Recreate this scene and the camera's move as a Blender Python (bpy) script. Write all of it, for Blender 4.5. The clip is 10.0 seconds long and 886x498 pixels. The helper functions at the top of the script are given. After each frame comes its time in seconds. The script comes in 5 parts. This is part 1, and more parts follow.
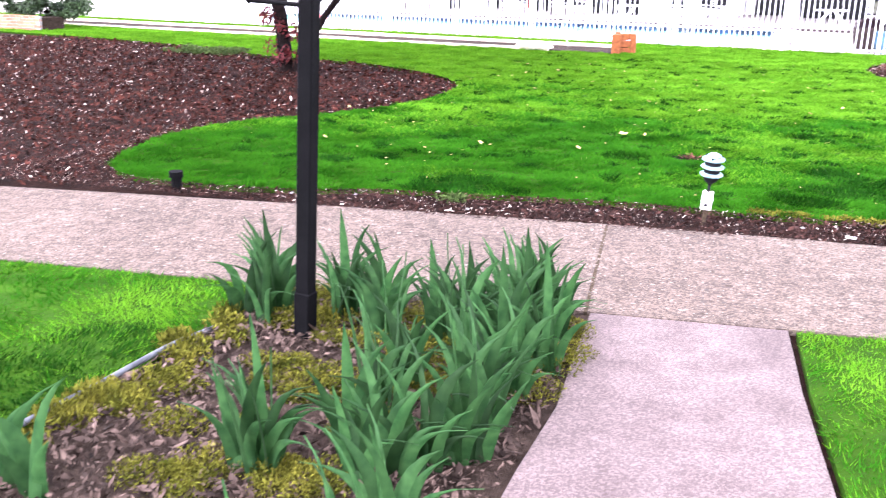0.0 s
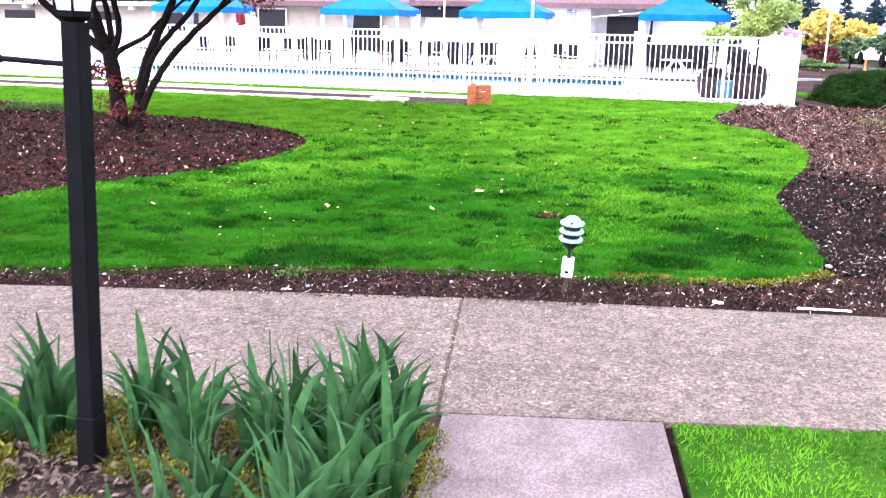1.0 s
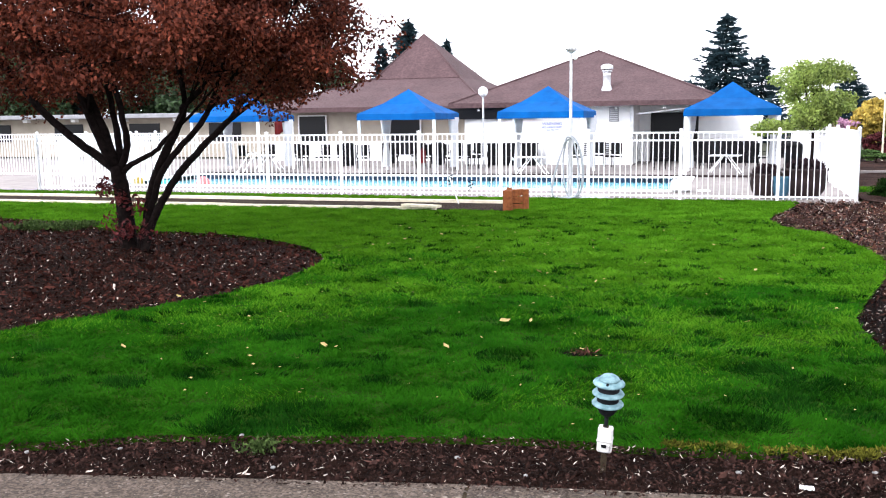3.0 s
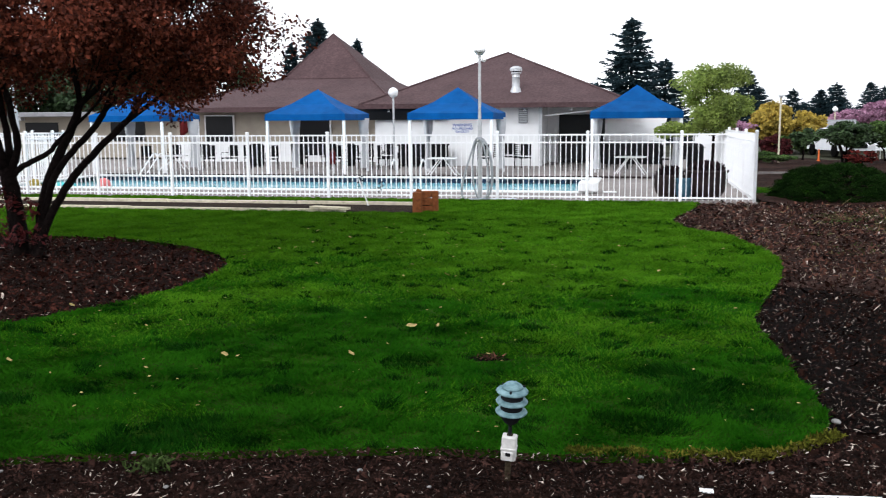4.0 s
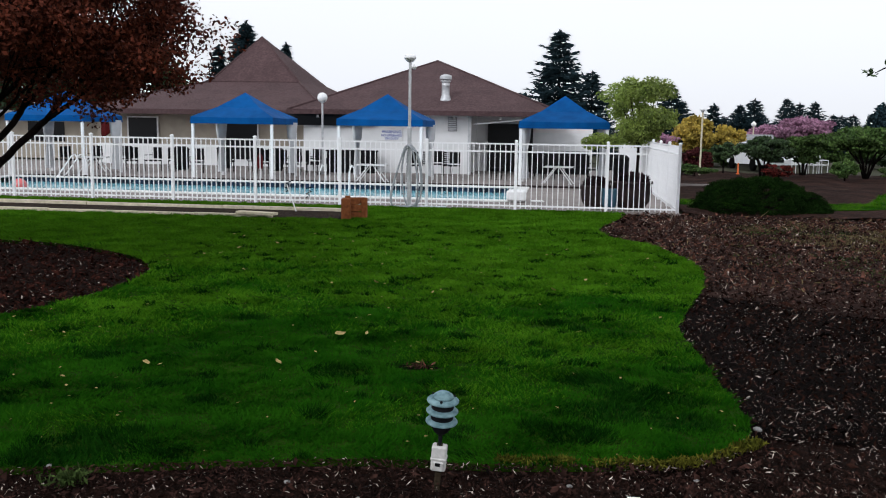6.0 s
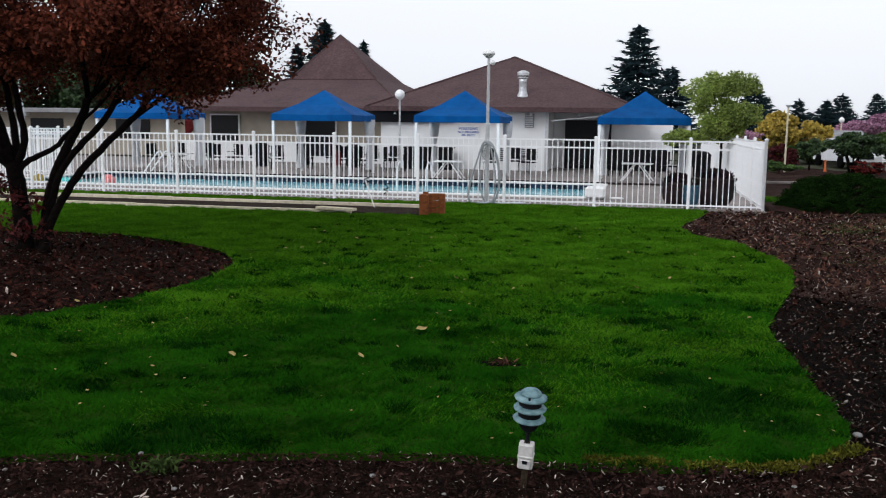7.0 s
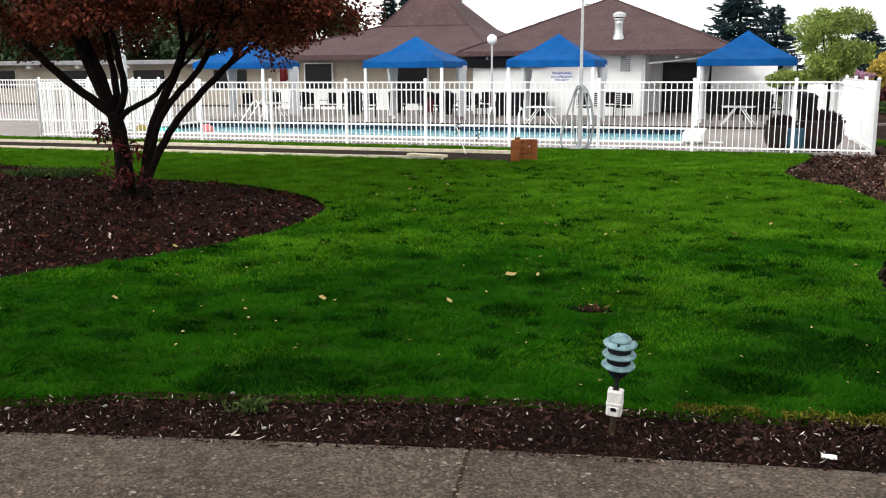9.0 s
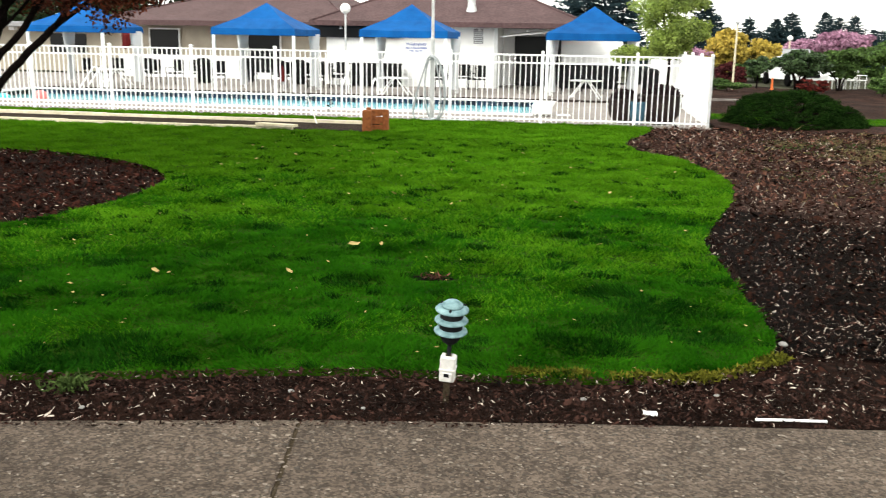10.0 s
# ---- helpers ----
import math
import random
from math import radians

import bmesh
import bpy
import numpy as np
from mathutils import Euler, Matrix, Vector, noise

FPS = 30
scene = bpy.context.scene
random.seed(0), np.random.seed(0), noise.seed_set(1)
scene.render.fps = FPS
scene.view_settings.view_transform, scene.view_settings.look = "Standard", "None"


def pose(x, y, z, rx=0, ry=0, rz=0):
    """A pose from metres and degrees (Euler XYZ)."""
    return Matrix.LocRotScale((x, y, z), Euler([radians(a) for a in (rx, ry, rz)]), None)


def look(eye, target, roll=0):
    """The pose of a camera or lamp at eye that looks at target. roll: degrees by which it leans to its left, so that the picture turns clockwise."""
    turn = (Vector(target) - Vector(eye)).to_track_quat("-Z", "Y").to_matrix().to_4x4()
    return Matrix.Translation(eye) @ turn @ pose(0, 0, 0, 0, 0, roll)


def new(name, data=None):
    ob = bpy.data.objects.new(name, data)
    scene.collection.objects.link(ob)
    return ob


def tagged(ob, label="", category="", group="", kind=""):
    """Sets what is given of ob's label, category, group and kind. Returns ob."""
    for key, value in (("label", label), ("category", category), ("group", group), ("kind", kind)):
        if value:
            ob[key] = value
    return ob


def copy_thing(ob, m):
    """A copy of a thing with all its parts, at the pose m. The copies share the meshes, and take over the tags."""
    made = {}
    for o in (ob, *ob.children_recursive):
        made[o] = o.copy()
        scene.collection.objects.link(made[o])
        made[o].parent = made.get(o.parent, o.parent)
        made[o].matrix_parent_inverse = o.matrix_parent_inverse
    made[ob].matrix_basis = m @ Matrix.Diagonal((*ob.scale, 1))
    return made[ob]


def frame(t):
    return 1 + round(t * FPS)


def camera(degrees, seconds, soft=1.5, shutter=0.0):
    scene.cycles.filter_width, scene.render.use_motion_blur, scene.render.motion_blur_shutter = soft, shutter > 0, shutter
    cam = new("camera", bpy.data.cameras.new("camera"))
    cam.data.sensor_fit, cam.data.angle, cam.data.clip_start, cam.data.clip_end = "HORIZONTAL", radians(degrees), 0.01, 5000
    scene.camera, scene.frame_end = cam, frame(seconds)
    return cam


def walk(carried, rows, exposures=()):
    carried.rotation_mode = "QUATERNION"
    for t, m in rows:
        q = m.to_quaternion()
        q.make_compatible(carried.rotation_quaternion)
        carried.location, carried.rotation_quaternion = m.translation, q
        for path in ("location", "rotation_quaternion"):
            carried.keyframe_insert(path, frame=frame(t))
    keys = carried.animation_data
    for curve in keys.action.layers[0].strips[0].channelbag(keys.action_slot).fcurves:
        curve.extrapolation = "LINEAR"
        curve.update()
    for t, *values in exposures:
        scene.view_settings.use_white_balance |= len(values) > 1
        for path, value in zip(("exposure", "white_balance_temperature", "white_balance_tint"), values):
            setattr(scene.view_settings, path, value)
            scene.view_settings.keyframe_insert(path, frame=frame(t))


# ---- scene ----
cam = camera(51.9, 10.0, soft=1.1, shutter=0.22)
PATH = [
    (0, (0.973, -1.062, 1.875), (0.231, 0.697, 1.278), 1.0),
    (0.5, (0.902, -0.736, 1.865), (0.343, 1.104, 1.317), 0.9),
    (1, (0.883, -0.289, 1.876), (0.402, 1.589, 1.385), 1.1),
    (1.5, (0.902, 0.213, 1.861), (0.403, 2.106, 1.454), -0.1),
    (2, (0.869, 0.534, 1.96), (0.334, 2.429, 1.615), -0.2),
    (3.3, (0.809, 1.25, 1.926), (0.204, 3.137, 1.649), -0.8),
    (3.5, (0.837, 1.281, 1.934), (0.282, 3.182, 1.653), -0.9),
    (4, (0.846, 1.262, 1.952), (0.431, 3.198, 1.669), -0.4),
    (4.5, (0.832, 1.261, 1.951), (0.525, 3.218, 1.672), 0.1),
    (5, (0.819, 1.274, 1.951), (0.575, 3.24, 1.678), 0.5),
    (5.2, (0.822, 1.286, 1.955), (0.588, 3.254, 1.683), 0.7),
    (6.3, (0.804, 1.313, 1.948), (0.514, 3.274, 1.683), 0.9),
    (6.5, (0.786, 1.333, 1.938), (0.463, 3.289, 1.673), 0.8),
    (7, (0.729, 1.351, 1.924), (0.311, 3.287, 1.649), 0.7),
    (7.5, (0.682, 1.343, 1.918), (0.179, 3.256, 1.621), 0.8),
    (8, (0.698, 1.361, 1.907), (0.122, 3.249, 1.58), 0.2),
    (8.5, (0.698, 1.377, 1.903), (0.089, 3.248, 1.545), 0.0),
    (9, (0.743, 1.448, 1.881), (0.133, 3.313, 1.493), -0.3),
    (9.5, (0.833, 1.527, 1.86), (0.342, 3.42, 1.442), -0.1),
    (10, (0.866, 1.555, 1.836), (0.558, 3.48, 1.391), 1.0),
]
# exposure of the filming phone: bright at first, darker once the sky fills the view, brighter again at the end
EXPOSURES = [(0.0, 2.5, 5750, 30), (0.5, 2.35, 5700, 27), (1.0, 2.25, 5550, 26), (1.5, 2.1, 5450, 24), (2.0, 1.7, 5500, 21),
             (3.3, 0.55, 6000, 13), (3.6, 0.2, 6000, 12), (4.0, -0.15, 6000, 11), (5.0, -0.5, 6000, 11), (6.5, -0.76, 6000, 11),
             (7.5, -0.74, 6050, 11), (8.0, -0.5, 6150, 11), (8.5, -0.2, 6300, 10), (9.0, 0.02, 6450, 9), (9.5, 0.32, 6650, 6), (10.0, 0.56, 6750, 4)]
walk(cam, [(t, look(eye, target, roll)) for t, eye, target, roll in PATH], EXPOSURES)

# ---------------------------------------------------------------- world and sun
world = bpy.data.worlds.new("overcast_sky")
scene.world = world
world.use_nodes = True
wn, wl = world.node_tree.nodes, world.node_tree.links
wn.clear()
w_out, w_bg, w_sky, w_hsv, w_mix = (wn.new(k) for k in ("ShaderNodeOutputWorld", "ShaderNodeBackground", "ShaderNodeTexSky",
                                                        "ShaderNodeHueSaturation", "ShaderNodeMix"))
w_sky.sky_type, w_sky.sun_disc = "NISHITA", False
w_sky.sun_elevation, w_sky.sun_rotation = radians(38.7), radians(-150)
w_sky.air_density, w_sky.dust_density, w_sky.ozone_density = 1.0, 4.0, 1.0
w_hsv.inputs["Saturation"].default_value = 0.12
w_mix.data_type = "RGBA"
w_mix.inputs["Factor"].default_value = 0.6
w_mix.inputs["B"].default_value = (16.6, 16.4, 16.1, 1)     # even cloud layer over the clear sky
wl.new(w_sky.outputs["Color"], w_hsv.inputs["Color"])
wl.new(w_hsv.outputs["Color"], w_mix.inputs["A"])
wl.new(w_mix.outputs["Result"], w_bg.inputs["Color"])
wl.new(w_bg.outputs["Background"], w_out.inputs["Surface"])
w_bg.inputs["Strength"].default_value = 0.145
sun = new("sun", bpy.data.lights.new("sun", "SUN"))
sun.data.energy, sun.data.angle, sun.data.color = 1.5, radians(22), (1.0, 0.97, 0.92)
sun.matrix_world = look((-10, -17.3, 16), (0, 0, 0))


# ---------------------------------------------------------------- materials
def material(name, dark, light, scale=4.0, rough=0.8, bump=0.0, metal=0.0, fine=None, patch=0.0, island=0.0, obj_rand=0.0, contrast=0.25,
             spec=0.5, translucent=0.0, speck=None):
    """Two colours over fine noise, brightness patches over broad noise, variation by island or object, optional relief."""
    m = bpy.data.materials.new(name)
    m.use_nodes = True
    n, l = m.node_tree.nodes, m.node_tree.links
    b = n["Principled BSDF"]
    co = n.new("ShaderNodeTexCoord").outputs["Object"]
    if obj_rand == 0 and patch > 0:
        co = n.new("ShaderNodeNewGeometry").outputs["Position"]
    tex = n.new("ShaderNodeTexNoise")
    tex.inputs["Scale"].default_value, tex.inputs["Detail"].default_value = scale, 6
    l.new(co, tex.inputs["Vector"])
    ramp = n.new("ShaderNodeValToRGB")
    e = ramp.color_ramp.elements
    e[0].position, e[1].position = 0.5 - contrast, 0.5 + contrast
    e[0].color, e[1].color = (*dark, 1), (*light, 1)
    l.new(tex.outputs["Fac"], ramp.inputs["Fac"])
    col = ramp.outputs["Color"]
    hsv = n.new("ShaderNodeHueSaturation")
    l.new(col, hsv.inputs["Color"])
    value = None
    if patch > 0:
        broad = n.new("ShaderNodeTexNoise")
        broad.inputs["Scale"].default_value, broad.inputs["Detail"].default_value = scale * 0.11, 3
        l.new(co, broad.inputs["Vector"])
        mr = n.new("ShaderNodeMapRange")
        mr.inputs["From Min"].default_value, mr.inputs["From Max"].default_value = 0.3, 0.7
        mr.inputs["To Min"].default_value, mr.inputs["To Max"].default_value = 1 - patch, 1 + patch
        l.new(broad.outputs["Fac"], mr.inputs["Value"])
        value = mr.outputs["Result"]
    for amount, node, out in ((island, "ShaderNodeNewGeometry", "Random Per Island"), (obj_rand, "ShaderNodeObjectInfo", "Random")):
        if amount > 0:
            mr = n.new("ShaderNodeMapRange")
            mr.inputs["To Min"].default_value, mr.inputs["To Max"].default_value = 1 - amount, 1 + amount
            l.new(n.new(node).outputs[out], mr.inputs["Value"])
            if value is None:
                value = mr.outputs["Result"]
            else:
                mu = n.new("ShaderNodeMath")
                mu.operation = "MULTIPLY"
                l.new(value, mu.inputs[0])
                l.new(mr.outputs["Result"], mu.inputs[1])
                value = mu.outputs["Value"]
    if value is not None:
        l.new(value, hsv.inputs["Value"])
    col = hsv.outputs["Color"]
    if speck:
        vor = n.new("ShaderNodeTexVoronoi")
        vor.inputs["Scale"].default_value = speck[0]
        l.new(co, vor.inputs["Vector"])
        sep = n.new("ShaderNodeSeparateColor")
        l.new(vor.outputs["Color"], sep.inputs["Color"])
        sr = n.new("ShaderNodeValToRGB")
        k = sr.color_ramp.elements
        k[0].position, k[1].position = 0.25, 0.9
        k[0].color, k[1].color = (*[1 - speck[1]] * 3, 1), (*[1 + speck[2]] * 3, 1)
        l.new(sep.outputs["Red"], sr.inputs["Fac"])
        mm = n.new("ShaderNodeMix")
        mm.data_type, mm.blend_type = "RGBA", "MULTIPLY"
        mm.inputs["Factor"].default_value = 1
        l.new(col, mm.inputs["A"])
        l.new(sr.outputs["Color"], mm.inputs["B"])
        col = mm.outputs["Result"]
    l.new(col, b.inputs["Base Color"])
    b.inputs["Roughness"].default_value, b.inputs["Metallic"].default_value = rough, metal
    b.inputs["Specular IOR Level"].default_value = spec
    if bump > 0:
        f = n.new("ShaderNodeTexNoise")
        f.inputs["Scale"].default_value, f.inputs["Detail"].default_value = fine or scale * 6, 8
        l.new(co, f.inputs["Vector"])
        bp = n.new("ShaderNodeBump")
        bp.inputs["Strength"].default_value, bp.inputs["Distance"].default_value = bump, 0.02
        l.new(f.outputs["Fac"], bp.inputs["Height"])
        l.new(bp.outputs["Normal"], b.inputs["Normal"])
    if translucent > 0:
        tr, mx = n.new("ShaderNodeBsdfTranslucent"), n.new("ShaderNodeMixShader")
        l.new(col, tr.inputs["Color"])
        mx.inputs["Fac"].default_value = translucent
        l.new(b.outputs["BSDF"], mx.inputs[1])
        l.new(tr.outputs["BSDF"], mx.inputs[2])
        l.new(mx.outputs["Shader"], n["Material Output"].inputs["Surface"])
    return m


GRASS = material("grass_blades", (0.0060, 0.047, 0.0012), (0.0235, 0.106, 0.0036), 2.2, 0.9, patch=0.16, island=0.16, translucent=0.3, spec=0.02, contrast=0.26)
GRASSDARK = material("lush_shaded_grass", (0.0014, 0.016, 0.0008), (0.0075, 0.039, 0.002), 5.0, 0.9, island=0.3, translucent=0.1, spec=0.02)
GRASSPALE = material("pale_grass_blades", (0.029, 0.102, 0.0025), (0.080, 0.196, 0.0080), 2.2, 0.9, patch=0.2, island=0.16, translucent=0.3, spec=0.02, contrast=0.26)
TURF = material("turf_soil", (0.007, 0.024, 0.001), (0.018, 0.05, 0.002), 6.0, 0.95, 0.6, patch=0.3, spec=0.03)
FIELD = material("far_ground", (0.028, 0.032, 0.018), (0.055, 0.052, 0.034), 1.0, 0.95, 0.3, patch=0.3, spec=0.1)
MULCH = material("bark_mulch", (0.004, 0.0020, 0.0015), (0.018, 0.0086, 0.0063), 22.0, 0.95, 1.0, patch=0.4, spec=0.03)
CHIP = material("bark_chips", (0.0040, 0.0020, 0.0016), (0.036, 0.0165, 0.0125), 30.0, 0.9, island=0.9, patch=0.4, spec=0.06)
DARKMULCH = material("fresh_dark_mulch", (0.0013, 0.0008, 0.0007), (0.005, 0.0027, 0.0021), 22.0, 0.95, 1.0, patch=0.3, spec=0.02)
DARKCHIP = material("wet_dark_chips", (0.0014, 0.0008, 0.0006), (0.024, 0.0095, 0.0066), 30.0, 0.9, island=0.97, spec=0.04)
PEBBLE = material("set_pebbles", (0.035, 0.026, 0.020), (0.20, 0.165, 0.135), 60.0, 0.8, island=0.7, spec=0.15)
PALECHIP = material("pale_chips", (0.13, 0.095, 0.078), (0.50, 0.43, 0.37), 40.0, 0.85, island=0.55, spec=0.1)
AGGREGATE = material("exposed_aggregate", (0.060, 0.045, 0.035), (0.116, 0.089, 0.070), 9.0, 0.9, 1.0, fine=160, patch=0.22, speck=(75.0, 0.32, 0.55), spec=0.12)
CONCRETE = material("worn_concrete", (0.058, 0.044, 0.041), (0.098, 0.076, 0.071), 4.0, 0.9, 0.5, fine=140, patch=0.3, speck=(120.0, 0.22, 0.35), spec=0.12)
DECKC = material("pool_deck", (0.15, 0.128, 0.12), (0.25, 0.22, 0.205), 2.0, 0.8, 0.3, patch=0.2)
COPING = material("pool_coping", (0.62, 0.62, 0.6), (0.78, 0.78, 0.76), 5.0, 0.6, 0.2)
POOLWALL = material("pool_plaster", (0.25, 0.62, 0.72), (0.35, 0.72, 0.8), 2.0, 0.6)
POOLTILE = material("pool_tile", (0.003, 0.008, 0.020), (0.010, 0.026, 0.055), 12.0, 0.5, obj_rand=0.6, spec=0.2)
FENCEW = material("white_fence_paint", (0.82, 0.82, 0.83), (0.9, 0.9, 0.91), 6.0, 0.4)
BLACK = material("black_paint", (0.001, 0.001, 0.0012), (0.0028, 0.0028, 0.003), 12.0, 0.85, 0.15, spec=0.05)
CANVAS = material("blue_canvas", (0.001, 0.050, 0.185), (0.003, 0.080, 0.27), 2.5, 0.8, 0.3, patch=0.2, spec=0.1)
CURTAIN = material("grey_curtain", (0.45, 0.46, 0.48), (0.62, 0.63, 0.65), 3.0, 0.9, 0.3)
WALLW = material("white_render", (0.70, 0.70, 0.70), (0.83, 0.83, 0.83), 1.5, 0.8, 0.25, patch=0.06)
WALLT = material("tan_wall", (0.30, 0.26, 0.21), (0.42, 0.37, 0.30), 1.5, 0.85, 0.2)
ROOF = material("brown_shingle", (0.052, 0.030, 0.031), (0.094, 0.058, 0.060), 9.0, 0.9, 0.6, patch=0.14, spec=0.2)
BRICKO = material("orange_brick", (0.2, 0.075, 0.035), (0.32, 0.13, 0.07), 12.0, 0.9, 0.4, obj_rand=0.3)
ROOFGREY = material("grey_roof", (0.16, 0.16, 0.17), (0.25, 0.25, 0.26), 3.0, 0.8, 0.3)
DARKFILL = material("dark_glass_and_shade", (0.002, 0.002, 0.003), (0.006, 0.006, 0.008), 1.0, 0.3, spec=0.2)
DARK = material("dark_furniture", (0.003, 0.003, 0.004), (0.010, 0.010, 0.011), 6.0, 0.7, spec=0.1)
METAL = material("galvanised_metal", (0.42, 0.43, 0.44), (0.6, 0.6, 0.61), 8.0, 0.45, 0.1, metal=0.5)
HOSE = material("grey_hose", (0.2, 0.22, 0.23), (0.36, 0.38, 0.4), 8.0, 0.5)
LAMPGREEN = material("weathered_teal_paint", (0.055, 0.115, 0.13), (0.21, 0.32, 0.34), 26.0, 0.7, 0.25, spec=0.2)
LAMPDARK = material("dark_lamp_core", (0.004, 0.005, 0.006), (0.012, 0.013, 0.015), 20.0, 0.8, spec=0.1)
PLASTIC = material("white_plastic_box", (0.40, 0.385, 0.36), (0.66, 0.645, 0.62), 26.0, 0.6, 0.2)
GLOBE = material("opal_glass", (0.75, 0.75, 0.75), (0.85, 0.85, 0.84), 2.0, 0.25)
WOOD = material("weathered_board", (0.44, 0.385, 0.27), (0.70, 0.63, 0.47), 12.0, 0.9, 0.4)
REDWOOD = material("red_brown_board", (0.12, 0.038, 0.013), (0.25, 0.085, 0.03), 14.0, 0.8, 0.4, spec=0.1)
POT = material("brown_pot", (0.012, 0.007, 0.007), (0.03, 0.018, 0.017), 8.0, 0.6, spec=0.2)
POTBLUE = material("blue_glazed_pot", (0.02, 0.07, 0.12), (0.05, 0.14, 0.2), 6.0, 0.35)
BARK = material("tree_bark", (0.003, 0.0022, 0.0022), (0.016, 0.011, 0.010), 16.0, 0.95, 0.9, spec=0.04)
LEAFRED = material("red_brown_leaves", (0.018, 0.005, 0.0038), (0.145, 0.036, 0.018), 2.2, 0.7, island=0.75, patch=0.5, translucent=0.22, spec=0.1)
SPROUT = material("red_sprouts", (0.035, 0.006, 0.007), (0.11, 0.014, 0.014), 6.0, 0.6, island=0.5, translucent=0.2, spec=0.2)
LEAFLIME = material("light_green_leaves", (0.13, 0.19, 0.035), (0.32, 0.40, 0.085), 2.0, 0.6, island=0.5, patch=0.35, translucent=0.4)
LEAFYEL = material("yellow_leaves", (0.24, 0.18, 0.03), (0.58, 0.44, 0.10), 2.0, 0.7, island=0.5, translucent=0.35, spec=0.1)
LEAFPINK = material("pink_blossom", (0.22, 0.10, 0.16), (0.52, 0.30, 0.42), 1.6, 0.8, island=0.5, translucent=0.25, spec=0.1)
LEAFDARK = material("dark_green_leaves", (0.014, 0.032, 0.012), (0.05, 0.085, 0.028), 3.0, 0.6, island=0.6, patch=0.35, translucent=0.2, spec=0.3)
LEAFMID = material("mid_green_leaves", (0.026, 0.058, 0.014), (0.10, 0.165, 0.040), 3.0, 0.6, island=0.6, patch=0.35, translucent=0.25, spec=0.2)
LEAFMAROON = material("maroon_leaves", (0.03, 0.007, 0.008), (0.085, 0.018, 0.02), 3.0, 0.7, island=0.6, translucent=0.2, spec=0.1)
LEAFAZALEA = material("red_blossom", (0.03, 0.014, 0.009), (0.17, 0.02, 0.018), 3.0, 0.7, island=0.8, translucent=0.2, spec=0.1)
NEEDLE = material("conifer_needles", (0.009, 0.021, 0.027), (0.030, 0.056, 0.066), 2.0, 0.8, island=0.5, translucent=0.1, spec=0.1)
JUNIPER = material("juniper_needles", (0.003, 0.008, 0.002), (0.012, 0.032, 0.005), 4.0, 0.9, island=0.7, spec=0.02)
IRIS = material("iris_leaf", (0.006, 0.028, 0.007), (0.029, 0.075, 0.021), 16.0, 0.6, obj_rand=0.55, translucent=0.3, spec=0.10)
MOSS = material("moss", (0.026, 0.034, 0.004), (0.115, 0.108, 0.014), 9.0, 0.95, 0.8, island=0.6, spec=0.03)
LITTER = material("dry_litter", (0.014, 0.009, 0.007), (0.075, 0.053, 0.042), 20.0, 0.9, island=0.8, spec=0.05)
BEDSOIL = material("bed_soil", (0.009, 0.006, 0.0043), (0.040, 0.028, 0.021), 16.0, 0.95, 1.0, patch=0.35, spec=0.05)
DRYMULCH = material("dry_mulch", (0.009, 0.0048, 0.0038), (0.040, 0.021, 0.0165), 9.0, 0.95, 1.0, patch=0.5, spec=0.03)
DRYCHIP = material("dry_bark_chips", (0.013, 0.0056, 0.004), (0.095, 0.042, 0.029), 8.0, 0.9, island=0.9, patch=0.5, spec=0.06)
REDCHIP = material("reddish_bark_chips", (0.0042, 0.0014, 0.0010), (0.046, 0.0150, 0.0105), 30.0, 0.9, island=0.95, patch=0.4, spec=0.05)
STRAW = material("dry_straw", (0.045, 0.036, 0.016), (0.14, 0.11, 0.055), 6.0, 0.9, island=0.6, patch=0.3, spec=0.05)
WEED = material("dull_weeds", (0.016, 0.032, 0.007), (0.05, 0.075, 0.02), 6.0, 0.8, island=0.5, patch=0.3, translucent=0.15, spec=0.05)
JOINT = material("joint_sand", (0.030, 0.022, 0.013), (0.075, 0.057, 0.037), 40.0, 0.95, 0.8, spec=0.05)
DEADGRASS = material("dead_potted_grass", (0.010, 0.006, 0.007), (0.040, 0.024, 0.028), 6.0, 0.9, island=0.6, spec=0.05)
EDGING = material("grey_plastic_edging", (0.035, 0.038, 0.042), (0.085, 0.092, 0.10), 10.0, 0.7, spec=0.2)
YELLEAF = material("fallen_leaf", (0.17, 0.125, 0.045), (0.42, 0.33, 0.13), 15.0, 0.8, spec=0.1)
STONE = material("pale_stone", (0.12, 0.115, 0.11), (0.26, 0.25, 0.24), 30.0, 0.9, 0.3, spec=0.1)
WHITE = material("white_plastic", (0.75, 0.75, 0.75), (0.85, 0.85, 0.85), 8.0, 0.4)
CORAL = material("coral_ball", (0.6, 0.12, 0.12), (0.7, 0.18, 0.17), 3.0, 0.4)
TEAL = material("teal_float", (0.02, 0.4, 0.4), (0.05, 0.5, 0.5), 3.0, 0.4)
RED = material("red_plastic", (0.07, 0.008, 0.009), (0.12, 0.012, 0.012), 4.0, 0.7, spec=0.1)
ORANGE = material("orange_plastic", (0.7, 0.12, 0.02), (0.8, 0.2, 0.04), 4.0, 0.5)
SIGNBLUE = material("sign_blue", (0.02, 0.06, 0.3), (0.03, 0.08, 0.36), 4.0, 0.5)
CARPAINT = material("white_car_paint", (0.65, 0.66, 0.68), (0.75, 0.76, 0.78), 2.0, 0.2)
SHADEGLASS = material("frosted_lantern_glass", (0.5, 0.52, 0.52), (0.66, 0.68, 0.68), 6.0, 0.3, translucent=0.4)

